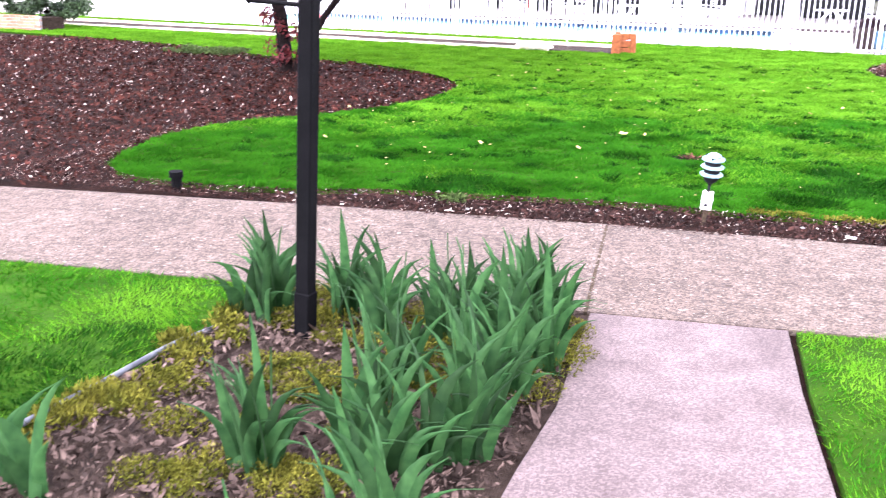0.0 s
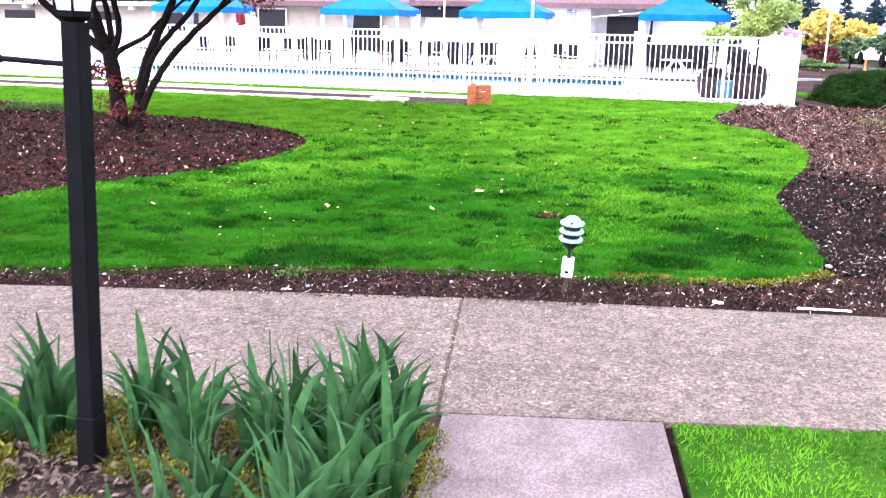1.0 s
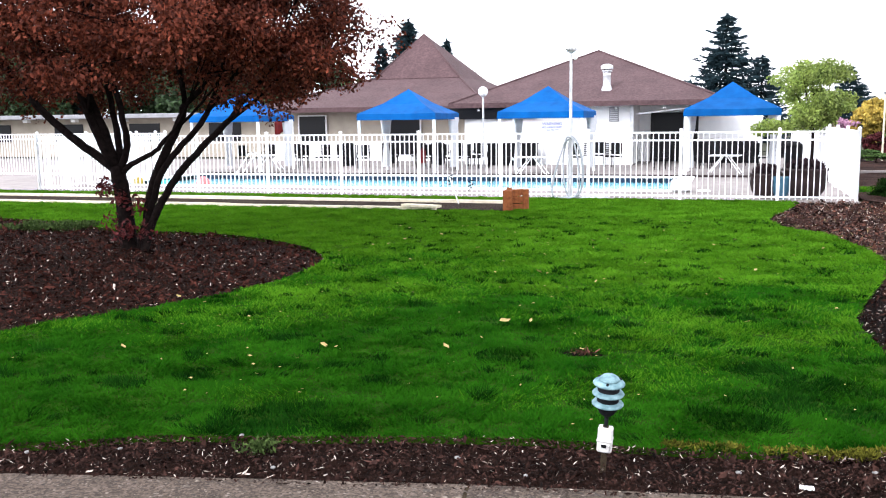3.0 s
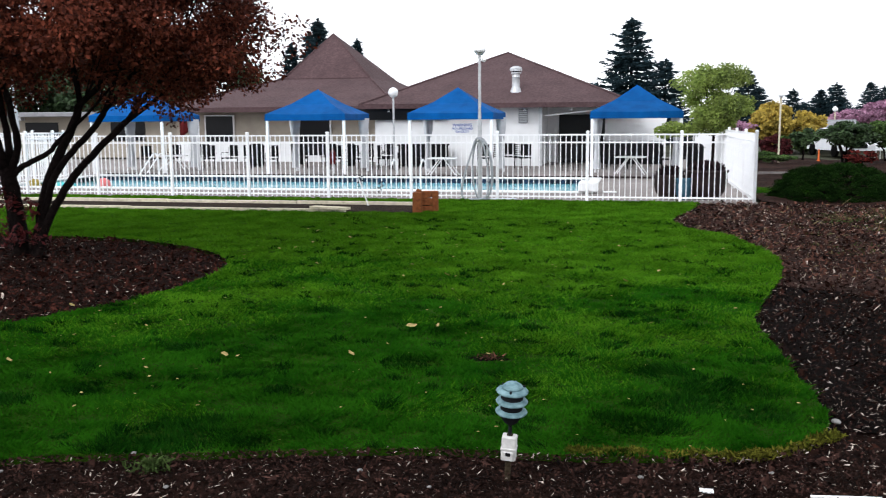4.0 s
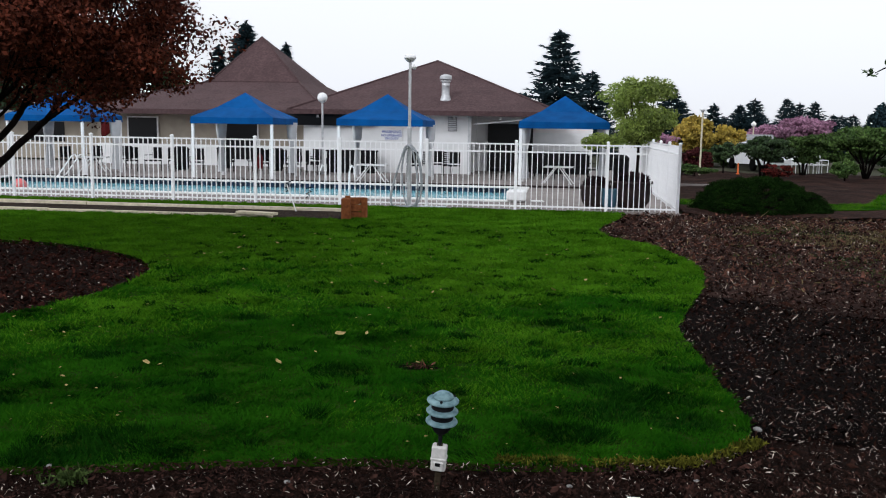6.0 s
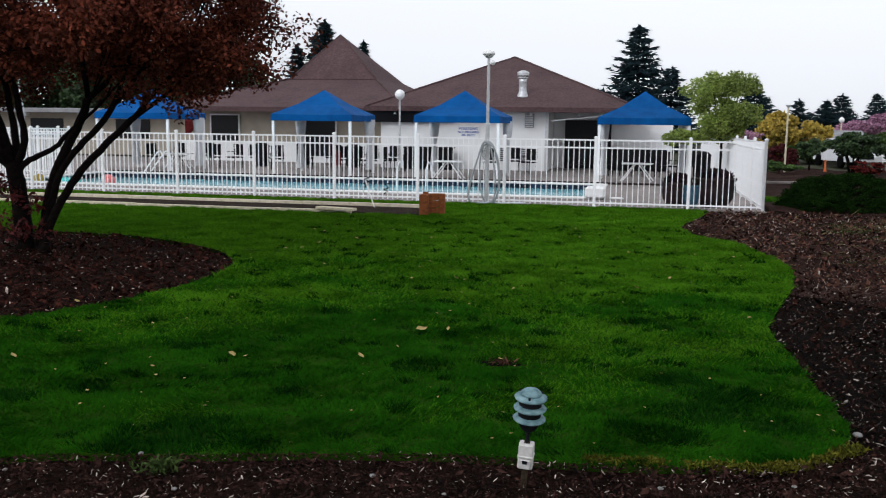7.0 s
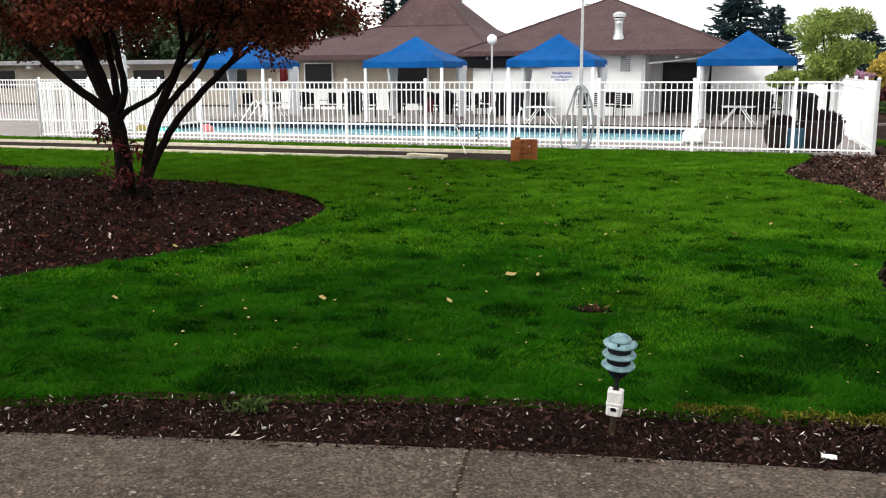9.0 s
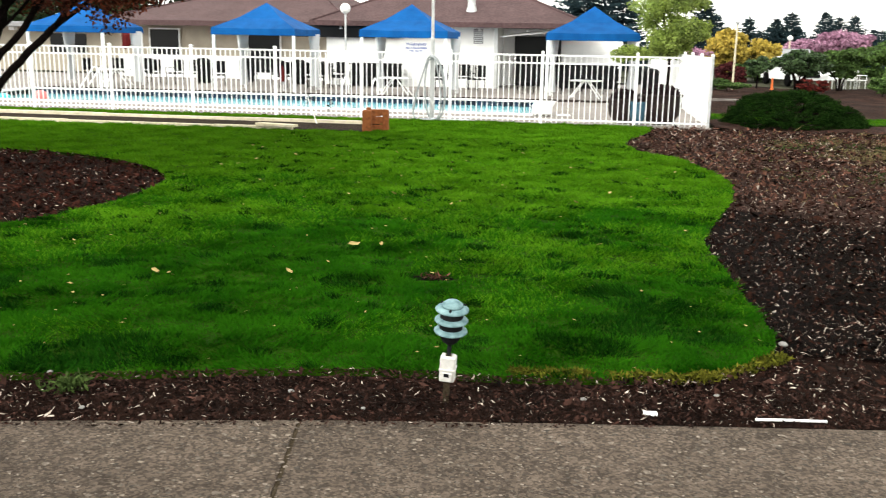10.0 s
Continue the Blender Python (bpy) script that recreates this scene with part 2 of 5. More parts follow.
WATER = bpy.data.materials.new("pool_water")
WATER.use_nodes = True
_b = WATER.node_tree.nodes["Principled BSDF"]
_b.inputs["Base Color"].default_value, _b.inputs["Roughness"].default_value = (0.20, 0.47, 0.54, 1), 0.12
_b.inputs["Specular IOR Level"].default_value, _b.inputs["IOR"].default_value = 0.3, 1.33
_t, _u = WATER.node_tree.nodes.new("ShaderNodeTexNoise"), WATER.node_tree.nodes.new("ShaderNodeBump")
_t.inputs["Scale"].default_value, _u.inputs["Strength"].default_value, _u.inputs["Distance"].default_value = 1.5, 0.25, 0.05
WATER.node_tree.links.new(_t.outputs["Fac"], _u.inputs["Height"])
WATER.node_tree.links.new(_u.outputs["Normal"], _b.inputs["Normal"])


# ---------------------------------------------------------------- mesh helpers
def obj(name, bm, mat, smooth=False):
    me = bpy.data.meshes.new(name)
    bm.to_mesh(me)
    bm.free()
    me.materials.append(mat)
    if smooth:
        me.shade_smooth()
    return new(name, me)


def part(name, bm, mat, parent, label="", smooth=False):
    ob = obj(name, bm, mat, smooth)
    ob.parent = parent
    return tagged(ob, label)


def again(name, ob, parent, m):
    """Another part on the same mesh."""
    o = new(name, ob.data)
    o.parent = parent
    o.matrix_basis = m
    return o


def thing(name, label, category, group="", kind="", at=None):
    ob = new(name)
    ob.empty_display_size = 0.1
    if at is not None:
        ob.matrix_basis = at
    return tagged(ob, label, category, group, kind)


def box(bm, x0, y0, z0, x1, y1, z1, bevel=0.0):
    r = bmesh.ops.create_cube(bm, size=1, matrix=Matrix.LocRotScale(((x0 + x1) / 2, (y0 + y1) / 2, (z0 + z1) / 2), None, (x1 - x0, y1 - y0, z1 - z0)))
    if bevel:
        es = list({e for v in r["verts"] for e in v.link_edges})
        bmesh.ops.bevel(bm, geom=es, offset=bevel, segments=1, affect="EDGES")
    return bm


def boxm(*a, bevel=0.0):
    return box(bmesh.new(), *a, bevel=bevel)


def tube(bm, pts, radii, n=8, cap=True):
    """A tube through points with a radius at each."""
    pts = [Vector(p) for p in pts]
    rings = []
    for i, p in enumerate(pts):
        d = (pts[min(i + 1, len(pts) - 1)] - pts[max(i - 1, 0)]).normalized()
        q = d.to_track_quat("Z", "Y")
        r = radii[i] if hasattr(radii, "__len__") else radii
        rings.append([bm.verts.new(p + q @ Vector((r * math.cos(2 * math.pi * k / n), r * math.sin(2 * math.pi * k / n), 0))) for k in range(n)])
    for a, b in zip(rings, rings[1:]):
        for k in range(n):
            bm.faces.new((a[k], a[(k + 1) % n], b[(k + 1) % n], b[k]))
    if cap:
        bm.faces.new(rings[0][::-1])
        bm.faces.new(rings[-1])
    return bm


def tubem(pts, radii, n=8):
    return tube(bmesh.new(), pts, radii, n)


def lathe(profile, n=20, bm=None):
    """A turned body from (radius, height) pairs."""
    bm = bm or bmesh.new()
    rings = [[bm.verts.new((r * math.cos(2 * math.pi * k / n), r * math.sin(2 * math.pi * k / n), z)) for k in range(n)] for r, z in profile]
    for a, b in zip(rings, rings[1:]):
        for k in range(n):
            bm.faces.new((a[k], a[(k + 1) % n], b[(k + 1) % n], b[k]))
    bm.faces.new(rings[0][::-1])
    bm.faces.new(rings[-1])
    return bm


def slab(points, z0, z1):
    """A flat plate with a given outline."""
    bm = bmesh.new()
    lo = [bm.verts.new((x, y, z0)) for x, y in points]
    up = [bm.verts.new((x, y, z1)) for x, y in points]
    f = bm.faces.new(up)
    for k in range(len(points)):
        j = (k + 1) % len(points)
        bm.faces.new((lo[k], lo[j], up[j], up[k]))
    bmesh.ops.triangulate(bm, faces=[f])
    bmesh.ops.recalc_face_normals(bm, faces=bm.faces[:])
    return bm


def smooth_line(points, per=6, closed=True):
    """A Catmull-Rom curve through the points."""
    out, n = [], len(points)
    for i in range(n if closed else n - 1):
        p = [np.array(points[(i + k) % n] if closed else points[min(max(i + k, 0), n - 1)], float) for k in (-1, 0, 1, 2)]
        for s in range(per):
            t = s / per
            q = 0.5 * (2 * p[1] + (p[2] - p[0]) * t + (2 * p[0] - 5 * p[1] + 4 * p[2] - p[3]) * t * t + (3 * p[1] - p[0] - 3 * p[2] + p[3]) * t ** 3)
            out.append(tuple(q))
    return out


def inside(px, py, poly):
    ok = np.zeros(len(px), bool)
    for (x0, y0), (x1, y1) in zip(poly, poly[1:] + poly[:1]):
        if y0 != y1:
            ok ^= ((y0 > py) != (y1 > py)) & (px < (x1 - x0) * (py - y0) / (y1 - y0) + x0)
    return ok


def soup(name, verts, sides, mat, parent=None):
    """A mesh of separate triangles or quads from an array of corners."""
    n = len(verts) // sides
    me = bpy.data.meshes.new(name)
    me.vertices.add(len(verts))
    me.vertices.foreach_set("co", np.ascontiguousarray(verts, np.float32).ravel())
    me.loops.add(len(verts))
    me.loops.foreach_set("vertex_index", np.arange(len(verts), dtype=np.int32))
    me.polygons.add(n)
    me.polygons.foreach_set("loop_start", np.arange(0, len(verts), sides, dtype=np.int32))
    me.update(calc_edges=True)
    me.materials.append(mat)
    ob = new(name, me)
    ob.parent = parent
    return ob


def fbm(x, y, f, seed=0):
    """Cheap smooth noise from sines, about -1 to 1."""
    g = np.random.default_rng(seed)
    s = np.zeros_like(x)
    for k in range(9):
        a, ph, w = g.uniform(0, 2 * np.pi), g.uniform(0, 6.28), f * g.uniform(0.6, 2.2)
        s = s + np.sin((x * np.cos(a) + y * np.sin(a)) * w + ph)
    return s / 4.5


def leaf_cloud(centres, radii, count, size, seed, long=1.6, droop=0.3):
    """Corners of many small rhombic leaves gathered round the centres."""
    g = np.random.default_rng(seed)
    c, r = np.array(centres, float), np.array(radii, float)
    if r.ndim == 1:
        r = np.stack([r] * 3, 1)
    i = g.integers(0, len(c), count)
    d = g.normal(size=(count, 3))
    d /= np.linalg.norm(d, axis=1)[:, None]
    p = c[i] + d * r[i] * (g.uniform(0, 1, count) ** 0.45)[:, None]
    u = g.normal(size=(count, 3)) + d * 0.6
    u[:, 2] -= droop
    u /= np.linalg.norm(u, axis=1)[:, None]
    w = np.cross(u, g.normal(size=(count, 3)))
    w /= np.linalg.norm(w, axis=1)[:, None] + 1e-6
    s = (size * g.uniform(0.6, 1.4, count))[:, None]
    q = np.stack([p - u * s * long / 2, p + w * s / 2, p + u * s * long / 2, p - w * s / 2], 1)
    return q.reshape(-1, 3)


# ---------------------------------------------------------------- ground, lawns, beds, paths
LAWN = smooth_line([(-5.44, 5.86), (-5.73, 6.75), (-5.69, 7.81), (-5.3, 8.6), (-4.85, 9.4), (-4.48, 10.4), (-4.4, 11.4), (-4.52, 12.4), (-4.8, 13.0),
                    (-5.49, 13.8), (-7.03, 14.7), (-8.27, 14.95), (-9.95, 15.13), (-12.5, 16.1), (-18, 16.8), (-28, 17.2), (-29, 19.5), (-28, 22.6),
                    (-15, 22.85), (-5, 22.85), (1.6, 22.85), (2.1, 22.4), (2.0, 21.2), (1.6, 19.6), (1.52, 18.6), (1.78, 17.75), (2.37, 16.7), (2.71, 15.1),
                    (2.75, 14.0), (2.52, 12.6), (2.12, 11.0), (1.98, 10.3), (2.02, 9.38), (2.06, 8.3), (2.1, 7.42), (1.98, 7.0), (1.68, 6.68), (1.24, 6.5),
                    (0.42, 6.36), (-0.27, 6.33), (-1.25, 6.1), (-1.89, 5.92), (-2.51, 5.78), (-3.17, 5.45), (-4.1, 5.22), (-4.74, 5.22), (-5.15, 5.45)], 4)
LAWN_NEAR_RIGHT = [(0.965, 3.885), (1.95, 4.09), (7, 5.1), (7, -4), (1.84, -4), (1.435, 1.0), (1.23, 2.2), (1.065, 3.1)]
LAWN_NEAR_LEFT = [(-1.9, 2.75), (-2.1, 3.26), (-2.6, 3.18), (-3.8, 2.94), (-9, 1.9), (-9, -4), (-2.25, -4), (-2.0, 1.3), (-1.92, 1.67), (-1.89, 2.34)]
LAWN_FAR_RIGHT = smooth_line([(3.75, 25.0), (5.5, 25.0), (7.4, 25.1), (9.6, 26.0), (12, 26.8), (16, 28.5), (17, 33.0), (14, 33.2), (11.6, 32.4), (10.65, 31.3), (9.6, 28.7), (9.0, 27.5), (8.0, 27.1), (6.5, 26.9), (5, 27.3), (3.9, 27.5)], 4)

gb = bmesh.new()
g_out = [gb.verts.new((x, y, -0.06)) for x, y in ((-400, -200), (400, -200), (400, 600), (-400, 600))]
g_in = [gb.verts.new((x, y, -0.06)) for x, y in ((-18.25, 25.55), (-0.55, 25.55), (-0.55, 30.95), (-18.25, 30.95))]
for k in range(4):
    gb.faces.new((g_out[k], g_out[(k + 1) % 4], g_in[(k + 1) % 4], g_in[k]))
ground = tagged(obj("ground", gb, FIELD), "bare brown ground reaching to the horizon", "ground", kind="structure")


def heaped(name, poly, cell, height, mat, label, z=-0.02, category="mulch bed", ragged=0.0):
    """A bed of loose material with an uneven top."""
    xs, ys = [p[0] for p in poly], [p[1] for p in poly]
    nx, ny = int((max(xs) - min(xs)) / cell) + 1, int((max(ys) - min(ys)) / cell) + 1
    gx, gy = np.meshgrid(np.linspace(min(xs), max(xs), nx + 1), np.linspace(min(ys), max(ys), ny + 1))
    gz = z + height * (fbm(gx, gy, 1.3, 3) * 0.6 + fbm(gx, gy, 6.0, 4) * 0.3)
    verts = np.stack([gx, gy, gz], -1).reshape(-1, 3)
    idx = np.arange((nx + 1) * (ny + 1)).reshape(ny + 1, nx + 1)
    cx, cy = (gx[:-1, :-1] + gx[1:, 1:]) / 2, (gy[:-1, :-1] + gy[1:, 1:]) / 2
    wx, wy = cx.ravel(), cy.ravel()
    if ragged:
        wx, wy = wx + ragged * fbm(wx, wy, 1.1, 5) * 0.6, wy + ragged * fbm(wx, wy, 0.9, 6)
    keep = inside(wx, wy, poly)
    faces = np.stack([idx[:-1, :-1], idx[:-1, 1:], idx[1:, 1:], idx[1:, :-1]], -1).reshape(-1, 4)[keep]
    me = bpy.data.meshes.new(name)
    me.from_pydata(verts.tolist(), [], faces.tolist())
    me.materials.append(mat)
    me.shade_smooth()
    return tagged(new(name, me), label, category, kind="structure")


mulch = heaped("mulch_bed", [(-26, -3), (28, -3), (28, 22.9), (-26, 22.9)], 0.22, 0.018, MULCH, "dark brown bark mulch bed beside the lawn", -0.03)
mulch_far = heaped("mulch_bed", [(3.6, 22.9), (30, 22.9), (30, 46), (3.6, 46)], 0.6, 0.10, DRYMULCH, "reddish brown mulch bed under shrubs beyond the fence", 0.0)
DRY_BED = smooth_line([(1.9, 13.2), (3.2, 13.0), (4.4, 12.6), (6.0, 12.8), (8.0, 11.8), (13, 10), (20, 9), (26, 14), (26, 22.6), (12, 22.8), (3.5, 22.8), (1.5, 22.6), (1.3, 18)], 4)
dry_mulch = heaped("mulch_bed", DRY_BED, 0.09, 0.014, DRYMULCH, "dry reddish brown mulch on the open bed", -0.012, ragged=1.3)
FRESH = smooth_line([(1.9, 6.75), (1.9, 10.3), (2.3, 12.0), (3.2, 12.9), (4.2, 12.2), (5.4, 12.5), (7.5, 11.2), (12, 9.5), (9, 7.6), (5, 6.9), (3.2, 6.7)], 4)
fresh_mulch = heaped("mulch_bed", FRESH, 0.07, 0.014, DARKMULCH,
                     "fresh near-black wet mulch on the bed", -0.014, ragged=0.9)
iris_bed = heaped("flower_bed", [(-1.95, -3), (0.3, -3), (0.3, 3.9), (-2.3, 3.4), (-1.9, 2.5)], 0.05, 0.014, BEDSOIL,
                  "garden bed soil with dry leaf litter and moss", -0.006, "flower bed")


def chips(name, poly, count, size, mat, label, seed, near=None, z=0.005, parent=None, slim=(0.2, 0.6)):
    """Flat chips lying about, ever larger with distance where near is given."""
    g = np.random.default_rng(seed)
    xs, ys = np.array([p[0] for p in poly]), np.array([p[1] for p in poly])
    px, py = g.uniform(xs.min(), xs.max(), count * 3), g.uniform(ys.min(), ys.max(), count * 3)
    wob = 0.45 if poly in (DRY_BED, FRESH) else 0.0
    ok = inside(px + g.normal(0, 1, count * 3) * wob, py + g.normal(0, 1, count * 3) * wob, poly) & ~inside(px, py, LAWN)
    if mat in (CHIP, DRYCHIP):
        ok &= ~inside(px + g.normal(0, 0.2, count * 3), py + g.normal(0, 0.2, count * 3), FRESH) | (g.uniform(0, 1, count * 3) < 0.10)
    if near is not None:
        ok &= g.uniform(0, 1, count * 3) < np.clip(near / np.maximum(py, 1), 0.12, 1)
    px, py = px[ok][:count], py[ok][:count]
    n = len(px)
    a, tilt = g.uniform(0, 2 * np.pi, n), g.normal(0, 0.5, n)
    s = size * g.lognormal(0, 0.45, n) * (1 + 0.05 * np.maximum(py - 5, 0))
    u = np.stack([np.cos(a) * np.cos(tilt), np.sin(a) * np.cos(tilt), np.sin(tilt)], 1)
    t2 = g.normal(0, 0.6, n)
    w = np.stack([-np.sin(a) * np.cos(t2), np.cos(a) * np.cos(t2), np.sin(t2)], 1)
    p = np.stack([px, py, z + g.uniform(0, 0.018, n)], 1)
    L, W = s[:, None], (s * g.uniform(slim[0], slim[1], n))[:, None]
    q = np.stack([p - u * L, p + w * W - u * L * 0.3, p + u * L, p - w * W + u * L * 0.2], 1).reshape(-1, 3)
    return tagged(soup(name, q, 4, mat, parent), label, "wood chips", kind="stuff")


BED_STRIP = [(-6, 4.6), (-2.9, 5.0), (2.5, 6.05), (5, 6.5), (5, 8), (-6, 8)]
BED_LEFT = [(-14, 3.4), (-5.0, 4.65), (-5.2, 6), (-4.3, 11), (-4.4, 13), (-6, 15), (-16, 17), (-22, 14)]
BED_RIGHT = [(1.2, 5.9), (12, 8.2), (16, 22), (3, 22.8), (1.6, 22), (1.4, 18)]
chips("bark_chips", BED_STRIP, 42000, 0.0105, CHIP, "shredded dark bark chips along the path", 1)
chips("bark_chips", BED_LEFT, 70000, 0.019, REDCHIP, "shredded reddish bark chips under the tree", 2, 9)
chips("bark_chips", BED_RIGHT, 40000, 0.016, CHIP, "shredded dark bark chips on the open bed", 3, 7)
chips("bark_chips", DRY_BED, 60000, 0.019, DRYCHIP, "dry reddish bark chips on the open bed", 13, 14)
chips("straw", DRY_BED, 5000, 0.022, STRAW, "dry tan stalks scattered on the bed", 14, 12, z=0.016, slim=(0.08, 0.25))
chips("bark_chips", FRESH, 22000, 0.016, DARKCHIP, "wet near-black bark chips", 9)
chips("pale_chips", BED_STRIP, 3600, 0.0095, PALECHIP, "pale wood splinters and small stones on the mulch", 4, z=0.015, slim=(0.07, 0.28))
chips("pale_chips", BED_LEFT, 5500, 0.0125, PALECHIP, "pale wood splinters on the mulch under the tree", 5, 9, z=0.015, slim=(0.12, 0.5))
chips("pale_chips", BED_RIGHT, 18000, 0.0095, PALECHIP, "pale wood splinters on the open mulch bed", 6, 9, z=0.015, slim=(0.1, 0.35))
FLOWERBED = [(-1.85, 0), (0.0, 0), (0.02, 1.9), (0.0, 2.5), (-0.07, 3.0), (-0.16, 3.55), (-1.9, 3.15)]
chips("leaf_litter", FLOWERBED, 12000, 0.016, LITTER, "dry brown leaf litter on the flower bed", 7, z=0.02)


# worn hollows in the main lawn: x, y, half width
BARE = [(-0.85, 8.12, 0.28), (-0.3, 8.36, 0.22), (0.0, 8.5, 0.15), (1.2, 7.5, 0.3), (1.6, 7.9, 0.2), (-1.95, 6.25, 0.3), (-0.9, 11.9, 0.3), (-2.9, 9.2, 0.25), (0.6, 10.1, 0.25)]


# lush dark tufts: x, y, half width; shade behind clumps is in their colour
TUFTS = [(-2.35, 1.7, 0.5), (-2.2, 2.2, 0.34), (-2.65, 1.2, 0.6), (-2.1, 1.5, 0.3), (1.43, 7.89, 0.36), (1.08, 8.21, 0.26), (1.2, 7.45, 0.36), (-1.95, 6.2, 0.42), (-2.06, 5.95, 0.3), (0.95, 6.95, 0.24), (1.65, 7.3, 0.25), (-1.63, 7.23, 0.16), (-2.92, 8.22, 0.18), (-0.06, 9.53, 0.16), (-0.9, 8.12, 0.26), (-0.35, 8.4, 0.2),
         (-1.14, 12.54, 0.2), (-2.23, 9.91, 0.16), (0.75, 10.26, 0.2), (-3.45, 6.67, 0.2), (-1.4, 6.2, 0.14), (-3.03, 6.95, 0.16)]
_w = random.Random(17)
TUFTS += [(_w.uniform(-5, 2.6), 5.8 + 13 * _w.random() ** 1.15, _w.uniform(0.035, 0.12)) for _ in range(460)]


def turf(name, poly, count, tall, label, seed, near):
    """A lawn: a soil plate and its blades, dense near the camera's way and coarser far off."""
    lawn = tagged(obj(name, slab(poly, -0.05, 0.012), TURF), label, "lawn", kind="structure")
    g = np.random.default_rng(seed)
    xs, ys = np.array([p[0] for p in poly]), np.array([p[1] for p in poly])
    m = count * 8
    px, py = g.uniform(xs.min(), xs.max(), m), g.uniform(max(ys.min(), -2), ys.max(), m)
    far = np.maximum(np.hypot(px - near[0], py - near[1]), 1.0)
    ok = inside(px, py, poly) & (g.uniform(0, 1, m) < np.clip((4.5 / far) ** 1.25, 0, 1))
    ok &= ~((py > 19.55) & (py < 21.35) & (px < -3.7))
    for bx, by, br in BARE:
        ok &= (((px - bx) / br) ** 2 + ((py - by) / (br * 0.35)) ** 2 > 1) | (g.uniform(0, 1, m) < (0.5 if br != 0.22 else 0.12))
    px, py, far = px[ok][:count], py[ok][:count], far[ok][:count]
    n = len(px)
    clump = fbm(px, py, 7.0, 11) * 0.45 + fbm(px, py, 17.0, 12) * 0.6
    h = tall * np.clip(0.8 + 0.7 * clump, 0.2, 2.2) * g.uniform(0.6, 1.15, n) * (1 + 0.015 * far)
    h = np.clip(h, 0.012, None)
    wdt = 0.0034 * (0.6 + far / 4.5) * g.uniform(0.7, 1.3, n)
    a = g.uniform(0, 2 * np.pi, n)
    lean = g.normal(0, 0.75, (n, 2)) + np.stack([fbm(px, py, 5.0, 13), fbm(px, py, 5.0, 14)], 1) * 0.9
    p = np.stack([px, py, np.full(n, 0.008)], 1)
    w = np.stack([np.cos(a), np.sin(a), np.zeros(n)], 1) * wdt[:, None]
    tip = p + np.stack([lean[:, 0] * h, lean[:, 1] * h, h], 1)
    q = np.stack([p - w, p + w, tip], 1)
    paleness = (py - 6.5 + 1.2 * fbm(px, py, 1.5, 15)) / 9.0 + 0.28 * fbm(px, py, 2.6, 16)     # yellower grass towards the pool, with the far lawn's extra brightness in its colour
    dry = g.uniform(0, 1, n) < np.clip((paleness - 0.5) * 1.7 + 0.5, 0, 1)
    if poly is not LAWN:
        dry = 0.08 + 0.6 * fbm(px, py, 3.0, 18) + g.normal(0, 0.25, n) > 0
    lush = np.zeros(n, bool)
    for i, (bx, by, br) in enumerate(TUFTS):
        near_ = np.nonzero((np.abs(px - bx) < br * 1.3) & (np.abs(py - by) < br * 1.3))[0]
        u_, v_ = (px[near_] - bx) / br, (py[near_] - by) / (br * 0.8)
        lush[near_] |= (u_ ** 2 + v_ ** 2 < g.uniform(0.2, 1.3, len(near_))) & (g.uniform(0, 1, len(near_)) < (0.85 if i < 22 else 0.75))
    q[lush, 2, 2] += q[lush, 2, 2] * 0.35
    dry &= ~lush
    if lush.any():
        tagged(soup("shaded_lush_grass", q[lush].reshape(-1, 3), 3, GRASSDARK, lawn), "darker lush tufts with painted shade behind clumps", kind="stuff")
    tagged(soup("grass", q[~dry & ~lush].reshape(-1, 3), 3, GRASS, lawn), "short uneven green grass blades", kind="stuff")
    if dry.any():
        tagged(soup("paler_grass", q[dry].reshape(-1, 3), 3, GRASSPALE, lawn), "paler yellowish grass blades", kind="stuff")
    return lawn


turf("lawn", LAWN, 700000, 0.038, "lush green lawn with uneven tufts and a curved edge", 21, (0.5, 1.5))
turf("lawn", LAWN_NEAR_RIGHT, 120000, 0.034, "green lawn beside the connecting walk", 22, (1.3, 0.5))
turf("lawn", LAWN_NEAR_LEFT, 120000, 0.036, "green lawn beside the flower bed", 23, (-1.5, 0.0))
turf("lawn", LAWN_FAR_RIGHT, 25000, 0.06, "strip of green lawn behind the juniper", 24, (8, 22))

# walkway of aggregate slabs that crosses the view, and the smooth walk that joins it
path_thing = thing("path", "exposed aggregate concrete walkway with a joint", "path", kind="structure")


def on_far(x):
    return 5.65 + (0.15 * x if x > 0 else 0.2 * x - 0.0055 * x * x if x > -9 else 0.2 * x - 0.45)


def on_near(x):
    return 3.72 + 0.20 * x


for a, b in ((-16, -9.2), (-9.2, -5.4), (-5.4, -0.42), (-0.42, 4.2), (4.2, 8.8), (8.8, 16)):
    ga, gb = a + 0.011, b - 0.011
    outline = []
    for k in range(5):
        x = ga + (gb - ga) * k / 4
        outline.append((x + 0.27, on_near(x + 0.27)))
    for k in range(4, -1, -1):
        x = ga + (gb - ga) * k / 4
        outline.append((x - 0.05, on_far(x - 0.05)))
    part("slab", slab(outline, -0.1, 0.014), AGGREGATE, path_thing)
    part("joint", slab([(b + 0.258, on_near(b + 0.27)), (b + 0.282, on_near(b + 0.27)), (b - 0.038, on_far(b - 0.05)), (b - 0.062, on_far(b - 0.05))], -0.1, 0.009), JOINT, path_thing, "sand-filled joint")
walk_way = thing("walkway", "smooth worn concrete walk joining the path", "path", kind="structure")
